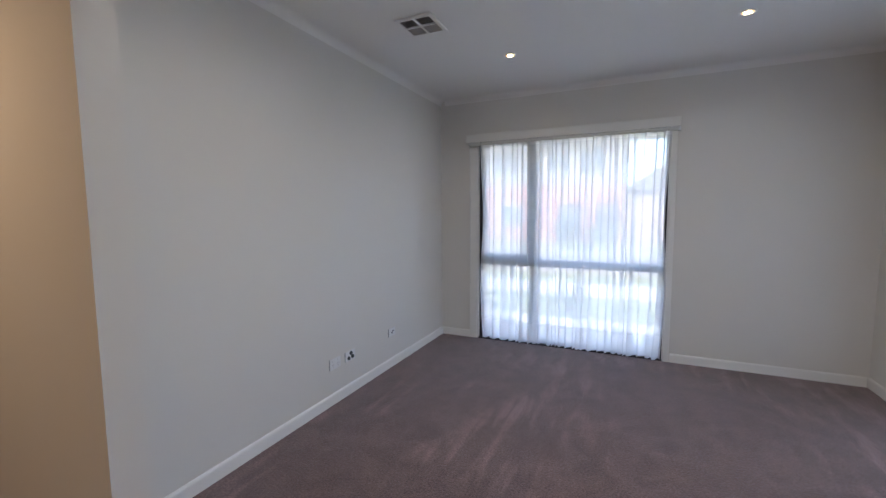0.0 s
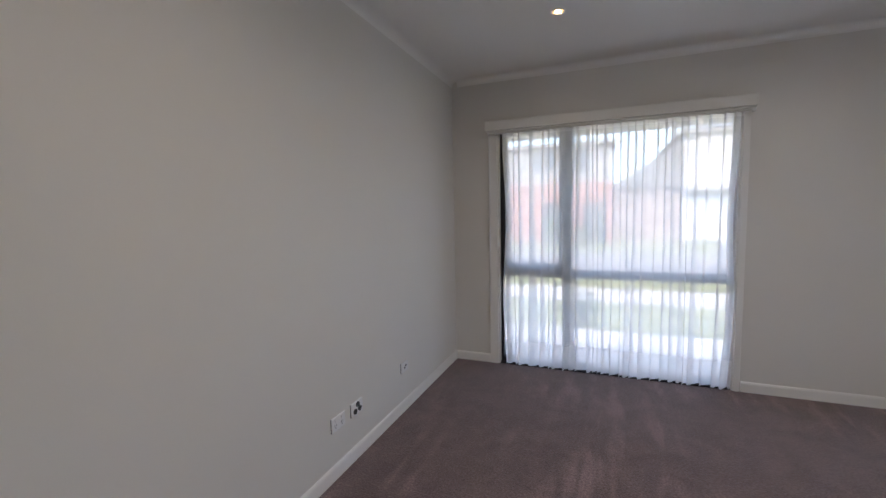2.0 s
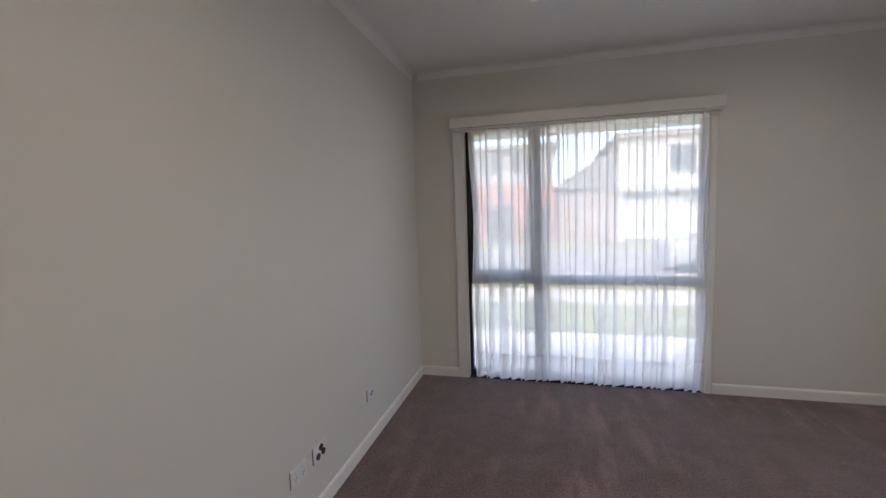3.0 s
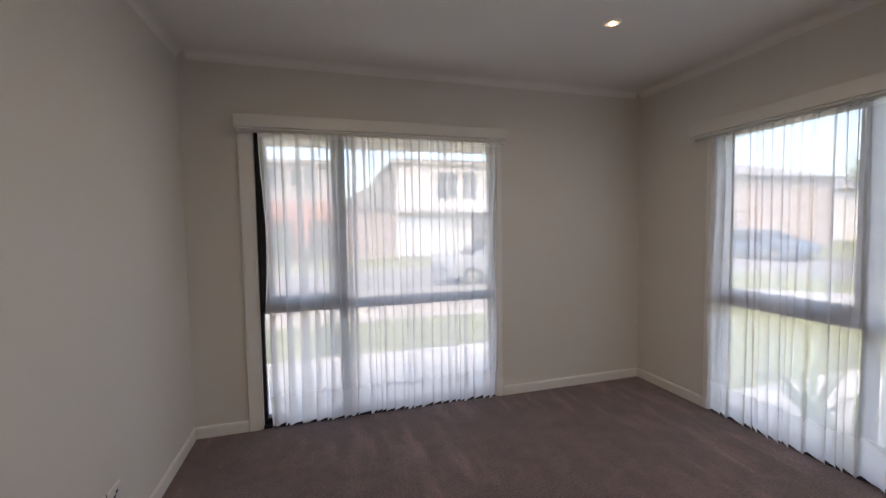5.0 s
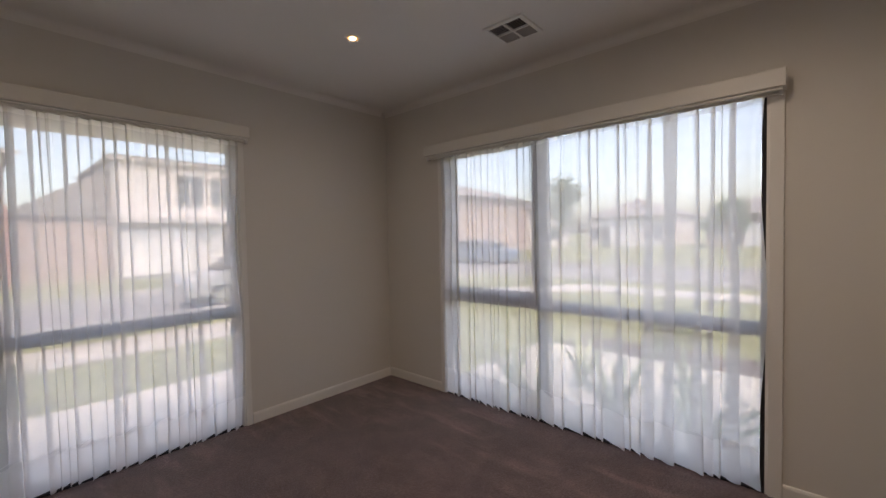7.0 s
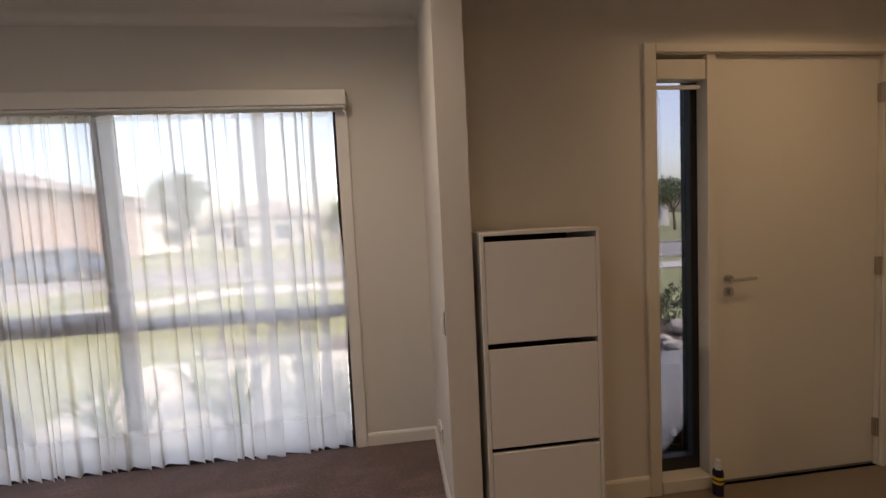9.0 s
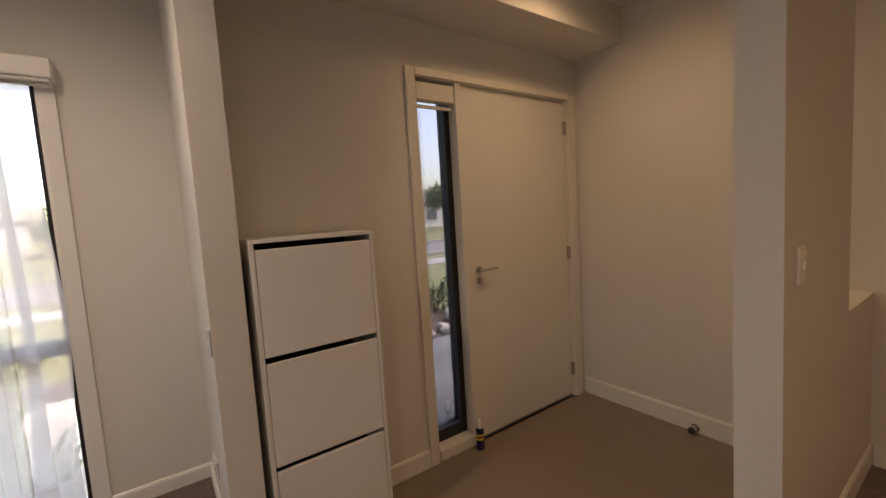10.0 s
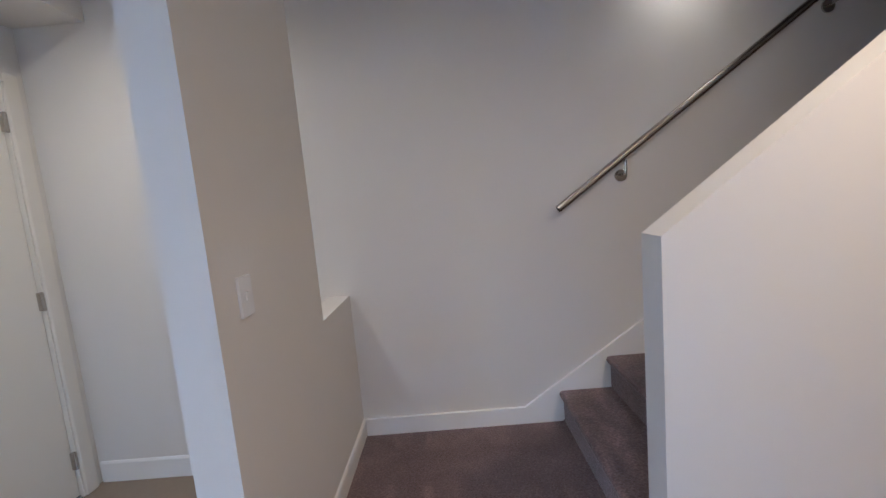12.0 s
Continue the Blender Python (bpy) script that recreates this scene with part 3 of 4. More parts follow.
data, bx = plate("x", 0.0, 1, 3.118, 0.311, 0.105, 0.070, "white data plate with two small dark ports", "data plate")
data.name = "data_plate"
for su, sz in ((-0.006, -0.004), (0.012, 0.008)):
    part("port", bx(su - 0.009, su + 0.009, 0.0085, 0.0105, sz - 0.006, sz + 0.006), BLACKP, data)
sw, bx = plate("x", COL0, -1, -0.652, 1.121, 0.072, 0.116, "white light switch on the partition wall", "light switch")
sw.name = "light_switch"
part("rocker", bx(-0.008, 0.008, 0.008, 0.013, -0.012, 0.012, 0.001), PLASTIC, sw)
sw2, bx = plate("y", STUB1, 1, 2.835, 0.92, 0.05, 0.10, "white light switch on the stub wall", "light switch")
sw2.name = "light_switch"
part("rocker", bx(-0.008, 0.008, 0.008, 0.013, -0.012, 0.012, 0.001), PLASTIC, sw2)
gp2, bx = plate("y", STUB1, 1, 3.22, 0.24, 0.115, 0.076, "white double power point low on the stub wall", "power point")
gp2.name = "power_point"
for su in (-0.028, 0.028):
    part("rocker", bx(su - 0.007, su + 0.007, 0.008, 0.013, 0.014, 0.028, 0.001), PLASTIC, gp2)


# ---- ceiling fittings ----
def downlight(x, y, z):
    root = thing("downlight", "small round recessed downlight, lit warm", "downlight", "room downlights", at=(x, y, z))
    bm = bmesh.new()
    seg = 28
    rings = [(0.046, 0.0), (0.046, -0.003), (0.042, -0.006), (0.034, -0.004), (0.032, 0.0)]
    loops = [[bm.verts.new((x + r * math.cos(2 * math.pi * i / seg), y + r * math.sin(2 * math.pi * i / seg), z + h)) for i in range(seg)] for r, h in rings]
    for a, b in zip(loops, loops[1:]):
        for i in range(seg):
            bm.faces.new((a[i], a[(i + 1) % seg], b[(i + 1) % seg], b[i]))
    part("trim_ring", bm, TRIM, root, "white trim ring", True)
    part("lamp_bowl", turned(bmesh.new(), [(0.032, -0.0005), (0.032, -0.0020), (0.029, -0.0030)], (x, y, z), 24), LAMPRIM, root, "lamp bowl glowing in place of lamplight on its reflector")
    part("lens", turned(bmesh.new(), [(0.019, -0.0030), (0.019, -0.0045), (0.014, -0.0055)], (x, y, z), 24), LAMPGLOW, root, "glowing lamp lens")
    return root


def vent(cx, cy, s):
    root = thing("ceiling_vent", "square white four-way ceiling air vent with dark louvres", "air vent", "ceiling vents", at=(cx, cy, H))
    z = H
    # thin dark sheet paints the shade of a duct that isn't modelled
    part("backing", boxed(cx - s + 0.02, cx + s - 0.02, cy - s + 0.02, cy + s - 0.02, z - 0.003, z - 0.0005), SHADEGREY, root, "dark sheet standing in for the shaded duct")
    for x0, x1, y0, y1 in ((cx - s, cx + s, cy - s, cy - s + 0.026), (cx - s, cx + s, cy + s - 0.026, cy + s), (cx - s, cx - s + 0.026, cy - s + 0.026, cy + s - 0.026), (cx + s - 0.026, cx + s, cy - s + 0.026, cy + s - 0.026)):
        part("frame", boxed(x0, x1, y0, y1, z - 0.013, z, bevel=0.003), TRIM, root)
    part("cross_bar", boxed(cx - 0.006, cx + 0.006, cy - s + 0.026, cy + s - 0.026, z - 0.013, z - 0.002), TRIM, root)
    part("cross_bar", boxed(cx - s + 0.026, cx - 0.006, cy - 0.006, cy + 0.006, z - 0.013, z - 0.002), TRIM, root)
    part("cross_bar", boxed(cx + 0.006, cx + s - 0.026, cy - 0.006, cy + 0.006, z - 0.013, z - 0.002), TRIM, root)
    q = s - 0.026
    for sx in (-1, 1):
        for sy in (-1, 1):
            along_x = sx * sy > 0
            for k in range(6):
                p = 0.012 + (q - 0.012) * k / 5.6
                bm = bmesh.new()
                if along_x:
                    a, b = cx + sx * 0.008, cx + sx * q
                    prism(bm, [(cy + sy * p, z - 0.003), (cy + sy * (p + 0.003), z - 0.003), (cy + sy * (p + 0.013), z - 0.0125), (cy + sy * (p + 0.010), z - 0.0125)], "x", min(a, b), max(a, b))
                else:
                    a, b = cy + sy * 0.008, cy + sy * q
                    prism(bm, [(cx + sx * p, z - 0.003), (cx + sx * (p + 0.003), z - 0.003), (cx + sx * (p + 0.013), z - 0.0125), (cx + sx * (p + 0.010), z - 0.0125)], "y", min(a, b), max(a, b))
                part("louvre", bm, VENTSLAT, root)
    return root


# the two at y 1.48 are unseen, added to fill the room with light
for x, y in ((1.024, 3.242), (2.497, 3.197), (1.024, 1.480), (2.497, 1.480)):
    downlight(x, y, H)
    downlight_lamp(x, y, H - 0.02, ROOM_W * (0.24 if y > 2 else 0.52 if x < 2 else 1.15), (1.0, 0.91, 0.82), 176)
vent(0.648, 2.503, 0.128)
vent(3.076, 2.444, 0.128)
# lamps of the entry, corridor and stairs; the landing one is unseen fill
for x, y, z, w in ((2.33, -0.95, FH, ENTRY_W), (-0.35, 0.00, H, HALL_W), (-0.42, -1.62, H, STAIR_W), (0.85, -1.10, H, LANDING_FILL_W)):
    downlight(x, y, z)
    downlight_lamp(x, y, z - 0.02, w, (1.0, 0.66, 0.38) if x < 0 and y > -0.5 else (1.0, 0.75, 0.50), 165)


# ---- stairs ----
RISE, GO, SX, SY0 = 0.187, 0.279, 0.297, -0.71
stairs = thing("staircase", "carpeted stairs climbing behind a half-height wall", "stairs", kind="structure", at=(SX, YS, 0))
for k in range(13):
    x1 = SX - GO * k
    z1 = RISE * (k + 1)
    o = [(x1 - 0.012, z1 - RISE), (x1 - 0.012, z1 - 0.045), (x1 + 0.006, z1 - 0.036), (x1 + 0.012, z1 - 0.020), (x1 + 0.006, z1 - 0.006), (x1 - 0.008, z1), (x1 - GO - 0.012, z1), (x1 - GO - 0.012, z1 - RISE)]
    part("step", prism(bmesh.new(), o, "y", YS + 0.019, SY0 - 0.001), CARPET, stairs, "carpeted step with a rounded nosing" if k == 0 else "")
HX, HZ, HS = 0.312, 1.197, 0.738
o = [(HX, 0.0), (HX, HZ), (-3.4, HZ + HS * (HX + 3.4)), (-3.4, 0.0)]
tagged(to_object("half_wall", prism(bmesh.new(), o, "y", -0.71, -0.60), PAINT), "smooth off-white half-height wall with a sloping top beside the stairs", "half wall", "", "structure")

rail = thing("handrail", "round brushed steel handrail climbing the stair wall", "handrail", at=(0.272, YS, 1.24))
RS = 0.704


def rail_point(x):
    return Vector((x, -1.730, 1.240 + RS * (0.272 - x)))


part("bar", rod(bmesh.new(), rail_point(0.272), rail_point(-2.7), 0.0205, 24), STEEL, rail, smooth=False)
part("end_plug", rod(bmesh.new(), rail_point(0.2735), rail_point(0.271), 0.0165, 20), RUBBER, rail)
for bxx in (-0.096, -1.2, -2.3):
    c = rail_point(bxx + 0.03)
    b = part("bracket", rod(bmesh.new(), (bxx, YS, c.z - 0.085), (bxx, YS + 0.010, c.z - 0.085), 0.033, 24), STEEL, rail, "round steel wall bracket")
    part("arm", rod(rod(bmesh.new(), (bxx, YS + 0.010, c.z - 0.085), (bxx, -1.730, c.z - 0.075), 0.007, 10), (bxx, -1.730, c.z - 0.078), (bxx, -1.730, c.z - 0.005), 0.007, 10), STEEL, b)

# ---- entry door and sidelight ----
D0, D1, DZ = -1.676, -0.680, 2.136
door = thing("door_1", "plain cream flush front door, closed, with a steel lever handle", "door", kind="structure", at=(FX + 0.07, D0, FZ))
part("leaf", boxed(FX + 0.020, FX + 0.060, D0 + 0.006, D1 - 0.003, FZ + 0.013, DZ - 0.003, bevel=0.002), DOORPAINT, door)
for hz in (1.935, 0.985, 0.055):
    h = part("hinge", boxed(FX - 0.002, FX + 0.021, D0 - 0.006, D0 + 0.018, hz - 0.05, hz + 0.05, bevel=0.002), STEEL, door, "steel butt hinge")
    part("pin", rod(bmesh.new(), (FX + 0.002, D0 + 0.004, hz - 0.053), (FX + 0.002, D0 + 0.004, hz + 0.053), 0.006, 10), STEEL, h)
hy, hz = -0.756, 0.966
handle = part("lever_handle", rod(bmesh.new(), (FX + 0.020, hy, hz), (FX + 0.010, hy, hz), 0.027, 24), CHROME, door, "satin chrome lever handle")
part("neck", rod(bmesh.new(), (FX + 0.010, hy, hz), (FX - 0.032, hy, hz), 0.010, 16), CHROME, handle)
part("lever", rod(rod(bmesh.new(), (FX - 0.029, hy + 0.008, hz), (FX - 0.029, hy - 0.118, hz + 0.004), 0.0095, 14), (FX - 0.029, hy - 0.118, hz + 0.004), (FX - 0.020, hy - 0.128, hz + 0.004), 0.0095, 14, 0.006), CHROME, handle)
lock = part("lock", rod(bmesh.new(), (FX + 0.020, hy, hz - 0.068), (FX + 0.008, hy, hz - 0.068), 0.027, 24), CHROME, door, "round chrome lock turn")
part("turn", boxed(FX - 0.008, FX + 0.008, hy - 0.005, hy + 0.005, hz - 0.084, hz - 0.052, bevel=0.002), CHROME, lock)
# black strip stands in for the shaded gap below the leaf
part("door_gap_strip", boxed(FX + 0.026, FX + 0.054, D0 + 0.006, D1 - 0.003, FZ + 0.008, FZ + 0.013), RUBBER, door, "dark strip in place of the shaded gap under the door")
part("threshold", boxed(FX + 0.020, FX + 0.15, D0, D1, FZ, FZ + 0.008, bevel=0.002), GREYP, door, "thin metal threshold")
part("keeper", boxed(FX + 0.046, FX + 0.049, D1 + 0.0005, D1 + 0.012, 0.90, 0.99), STEEL, door)

jamb = thing("trim_door", "cream painted door frame around the front door and sidelight", "door frame", kind="structure", at=(FX, -1.0, FZ))
J0, J1, JT = -1.683, -0.336, 2.150
part("jamb", boxed(FX - 0.001, FX + 0.159, J0 + 0.001, D0 + 0.001, FZ, JT - 0.014), DOORPAINT, jamb)
part("head", boxed(FX - 0.001, FX + 0.159, J0 + 0.001, J1 - 0.001, JT - 0.014, JT - 0.001), DOORPAINT, jamb)
part("mullion_post", boxed(FX - 0.001, FX + 0.159, D1 + 0.001, -0.628, FZ, JT - 0.014, bevel=0.002), DOORPAINT, jamb)
part("jamb", boxed(FX - 0.001, FX + 0.159, J1 - 0.012, J1 - 0.001, FZ, JT - 0.014), DOORPAINT, jamb)
part("door_stop", boxed(FX + 0.094, FX + 0.158, D0 + 0.001, D0 + 0.016, FZ, JT - 0.014), DOORPAINT, jamb)
part("door_stop", boxed(FX + 0.094, FX + 0.158, D1 - 0.012, D1 + 0.001, FZ, JT - 0.014), DOORPAINT, jamb)
for y0, y1, z0, z1 in ((J1, J1 + 0.062, FZ, JT + 0.034), (J0 - 0.075, J0, FZ, JT + 0.034), (J0, J1, JT - 0.010, JT + 0.034)):
    part("architrave", boxed(FX - 0.018, FX, y0, y1, z0, z1, bevel=0.004), DOORPAINT, jamb)

S0, S1, SZ0, SZ1 = -0.628, -0.348, -0.072, JT - 0.014
side = thing("window_3", "narrow full-height sidelight in a black frame beside the door", "window", kind="structure", at=(FX, -0.50, FZ))
part("window_sill", boxed(FX - 0.012, FX + 0.159, S0, S1, FZ, SZ0 - 0.03, bevel=0.004), DOORPAINT, side, "cream timber sill block")
fx0, fx1 = FX + 0.075, FX + 0.150
part("window_frame", boxed(fx0, fx1, S0, S0 + 0.040, SZ0 - 0.03, SZ1), DARKFRAME, side)
part("window_frame", boxed(fx0, fx1, S1 - 0.020, S1, SZ0 - 0.03, SZ1), DARKFRAME, side)
part("window_frame", boxed(fx0, fx1, S0 + 0.040, S1 - 0.020, SZ0 - 0.03, SZ0 + 0.045), DARKFRAME, side)
part("window_frame", boxed(fx0, fx1, S0 + 0.040, S1 - 0.020, SZ1 - 0.04, SZ1), DARKFRAME, side)
g = part("pane", boxed(FX + 0.112, FX + 0.117, S0 + 0.036, S1 - 0.016, SZ0 + 0.041, SZ1 - 0.036), TINTED, side)
g.visible_shadow = False
blind = thing("roller_blind", "rolled-up cream roller blind with a bead chain", "blind", at=(FX + 0.03, -0.47, 2.0))
part("cassette", boxed(FX + 0.004, FX + 0.066, S0 + 0.004, S1 - 0.004, 2.012, SZ1 - 0.022, bevel=0.006), DOORPAINT, blind)
part("bottom_bar", boxed(FX + 0.030, FX + 0.044, S0 + 0.012, S1 - 0.012, 1.972, 1.992, bevel=0.003), PELMET, blind)
bm = bmesh.new()
chain = part("bead_chain", rod(bmesh.new(), (FX + 0.035, S1 - 0.030, 0.72), (FX + 0.035, S1 - 0.030, 2.0), 0.0008, 5), PLASTIC, blind, "fine white bead chain")
bm = bmesh.new()
for k in range(110):
    z = 0.72 + k * 0.0115
    for yy in (S1 - 0.030, S1 - 0.040):
        bmesh.ops.create_icosphere(bm, subdivisions=1, radius=0.0024, matrix=Matrix.Translation((FX + 0.035, yy, z)))
tagged(part("beads", bm, PLASTIC, chain), kind="stuff")

# ---- shoe cabinet ----
cab = thing("shoe_cabinet", "tall white three-drawer tip-out shoe cabinet with dark gaps", "shoe cabinet", at=(2.95, 0.435, FZ))
CX0, CX1, CY0, CY1, CT = 2.772, 3.078, 0.143, 0.660, 1.294
part("side_panel", boxed(CX0, CX1, CY0, CY0 + 0.016, FZ, CT - 0.016, bevel=0.0012), LAMINATE, cab)
part("side_panel", boxed(CX0, CX1, CY1 - 0.016, CY1, FZ, CT - 0.016, bevel=0.0012), LAMINATE, cab)
part("top_panel", boxed(CX0 - 0.002, CX1, CY0, CY1, CT - 0.016, CT, bevel=0.0015), LAMINATE, cab)
# back coloured dark grey for the shade inside the cabinet
part("back_panel", boxed(CX1 - 0.006, CX1 - 0.002, CY0 + 0.016, CY1 - 0.016, FZ + 0.06, CT - 0.016), SHADEGREY, cab)
part("plinth", boxed(CX0 + 0.02, CX0 + 0.036, CY0 + 0.016, CY1 - 0.016, FZ, FZ + 0.06), LAMINATE, cab)
# boxes and lips behind the fronts are blackened so the gaps look shaded
for z0, z1 in ((0.825, 1.253), (0.371, 0.799), (FZ + 0.064, 0.350)):
    d = part("drawer_front", boxed(CX0 + 0.001, CX0 + 0.017, CY0 + 0.0185, CY1 - 0.0185, z0, z1, bevel=0.002), LAMINATE, cab)
    part("inner_box", boxed(CX0 + 0.040, CX1 - 0.02, CY0 + 0.03, CY1 - 0.03, z0 + 0.02, z1 - 0.09), BLACKP, d, "shoe compartment coloured black for the shade inside")
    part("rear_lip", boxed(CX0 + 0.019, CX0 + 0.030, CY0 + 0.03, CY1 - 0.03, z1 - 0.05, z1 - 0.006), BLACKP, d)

# ---- small things in the entry ----
can = thing("spray_can", "small dark spray can with a yellow label and white cap", "spray can", at=(3.036, -0.626, FZ))
cx, cy = 3.036, -0.626
part("body", turned(bmesh.new(), [(0.024, 0.0), (0.0265, 0.003), (0.0265, 0.122), (0.0225, 0.136), (0.017, 0.141)], (cx, cy, FZ), 24), CANBLUE, can)
part("label_band", turned(bmesh.new(), [(0.0268, 0.066), (0.0270, 0.067), (0.0270, 0.104), (0.0268, 0.105)], (cx, cy, FZ), 24), CANYELLOW, can, "yellow label band")
part("label_shield", turned(bmesh.new(), [(0.0268, 0.080), (0.0273, 0.081), (0.0273, 0.090), (0.0268, 0.091)], (cx, cy, FZ), 24), CANBLUE, can)
part("cap", turned(bmesh.new(), [(0.016, 0.141), (0.0165, 0.160), (0.013, 0.172), (0.012, 0.190)], (cx, cy, FZ), 20), PLASTIC, can, "white cap")
stop = thing("door_stop", "chrome door stop with a black rubber tip on the skirting", "door stop", at=(2.252, YS, -0.12))
part("post", rod(bmesh.new(), (2.252, YS + 0.010, -0.138), (2.252, YS + 0.060, -0.138), 0.019, 20), CHROME, stop)
part("tip", rod(bmesh.new(), (2.252, YS + 0.060, -0.138), (2.252, YS + 0.078, -0.138), 0.021, 20, 0.018), RUBBER, stop, "black rubber tip")
part("rose", rod(bmesh.new(), (2.252, YS + 0.010, -0.138), (2.252, YS + 0.014, -0.138), 0.026, 20), CHROME, stop)

# ---- outside ----
GZ = -0.42
tagged(to_object("ground", boxed(-900, 900, -900, 900, GZ - 0.3, GZ), GRASS), "dry yellow-green lawn reaching to the horizon", "ground", "", "structure")


def slab(name, pts, z0, z1, mat, label, category):
    return tagged(to_object(name, prism(bmesh.new(), pts, "z", z0, z1), mat), label, category, "", "structure")


slab("road_north", [(-60, 12.2), (16, 12.2), (16, 17.6), (-60, 17.6)], GZ, GZ + 0.012, ASPHALT, "grey asphalt street in front of the houses", "road")
slab("road_east", [(16, -60), (22.5, -60), (22.5, 60), (16, 60)], GZ, GZ + 0.013, ASPHALT, "grey asphalt side street", "road")
for n, p in (("kerb_near", [(-60, 12.0), (15.8, 12.0), (15.8, 12.2), (-60, 12.2)]), ("kerb_far", [(-60, 17.6), (15.8, 17.6), (15.8, 17.85), (-60, 17.85)]),
             ("kerb_east", [(15.8, -60), (16.0, -60), (16.0, 12.0), (15.8, 12.0)]), ("kerb_east_far", [(22.5, -60), (22.75, -60), (22.75, 60), (22.5, 60)])):
    slab(n, p, GZ, GZ + 0.12, CONCRETE, "pale concrete kerb", "kerb")
slab("footpath", [(-60, 9.0), (9.6, 9.0), (13.0, 6.0), (13.0, -60), (14.4, -60), (14.4, 6.8), (10.2, 10.4), (-60, 10.4)], GZ, GZ + 0.03, CONCRETE, "pale concrete footpath", "footpath")
slab("path_house", [(-1.2, 4.42), (4.6, 4.42), (4.6, 6.9), (-1.2, 6.9)], GZ, GZ + 0.04, PALEPAVE, "pale concrete apron by the house", "path")
slab("porch", [(FX + 0.17, -3.2), (5.3, -3.2), (5.3, -0.55), (4.7, 0.30), (XB + 0.21, 0.55), (FX + 0.17, 0.55)], GZ, -0.21, PORCHGREY, "smooth grey concrete porch slab", "porch")
slab("pebble_bed", [(XB + 0.21, 0.62), (6.8, 0.62), (6.8, 4.3), (XB + 0.21, 4.3)], GZ, GZ + 0.075, PALEPEBBLE, "pale pebble bed below the wide window", "garden bed")
slab("garden_bed", [(XB + 0.21, 0.6), (4.8, 0.36), (5.36, -0.6), (5.4, -3.2), (7.6, -3.2), (7.6, 4.0), (XB + 0.21, 4.0)], GZ, GZ + 0.06, MULCH, "dark mulched garden bed", "garden bed")


def strap_plant(x, y, z, size, count, seed, mat, label):
    rnd = random.Random(seed)
    root = thing("strap_leaf_plant", label, "plant", "garden plants", at=(x, y, z))
    for k in range(count):
        a = rnd.uniform(0, 6.28)
        ln = size * rnd.uniform(0.7, 1.15)
        lean = rnd.uniform(0.25, 0.8)
        w = size * 0.045
        side = Vector((-math.sin(a), math.cos(a), 0))
        bm = bmesh.new()
        rows = []
        for j in range(6):
            t = j / 5
            c = Vector((x, y, z)) + Vector((math.cos(a), math.sin(a), 0)) * (ln * lean * t * (0.5 + 0.6 * t)) + Vector((0, 0, ln * (t - 0.45 * lean * t * t)))
            ww = w * (0.55 + 0.9 * t) * (1 - t) ** 0.5 + 0.002
            rows.append((bm.verts.new(c - side * ww), bm.verts.new(c + Vector((0, 0, -0.15 * ww))), bm.verts.new(c + side * ww)))
        for p, q in zip(rows, rows[1:]):
            bm.faces.new((p[0], p[1], q[1], q[0]))
            bm.faces.new((p[1], p[2], q[2], q[1]))
        part("leaf", bm, mat, root)
    return root


def shrub(x, y, z, r, h, seed, mat, label, leaves=500, name="shrub"):
    rnd = random.Random(seed)
    root = thing(name, label, "shrub", "garden plants", at=(x, y, z))
    bm = bmesh.new()
    for k in range(5):
        a = rnd.uniform(0, 6.28)
        rod(bm, (x, y, z), (x + 0.5 * r * math.cos(a), y + 0.5 * r * math.sin(a), z + h * 0.7), 0.015, 6, 0.006)
    part("stems", bm, BARK, root)
    verts, faces = [], []
    lobes = [(rnd.uniform(-0.5, 0.5) * r, rnd.uniform(-0.5, 0.5) * r, h * rnd.uniform(0.3, 0.85), r * rnd.uniform(0.35, 0.6)) for _ in range(9)]
    for k in range(leaves):
        lx, ly, lz, lr = rnd.choice(lobes)
        d = Vector((rnd.gauss(0, 1), rnd.gauss(0, 1), rnd.gauss(0, 0.8))).normalized() * lr * rnd.uniform(0.5, 1.05)
        c = Vector((x + lx, y + ly, z + lz)) + d
        if c.z < z + 0.02:
            continue
        s = r * rnd.uniform(0.05, 0.11)
        q = Euler((rnd.uniform(0, 6), rnd.uniform(0, 6), rnd.uniform(0, 6))).to_matrix()
        b = len(verts)
        verts += [tuple(c + q @ Vector(v) * s) for v in ((-1, 0, 0), (0, -0.5, 0.1), (1, 0, 0), (0, 0.5, 0.1))]
        faces.append((b, b + 1, b + 2, b + 3))
    me = bpy.data.meshes.new("foliage")
    me.from_pydata(verts, [], faces)
    me.materials.append(mat)
    ob = new("foliage", me)
    ob.parent = root
    ob.matrix_parent_inverse = root.matrix_world.inverted()
    tagged(ob, kind="stuff")
    return root


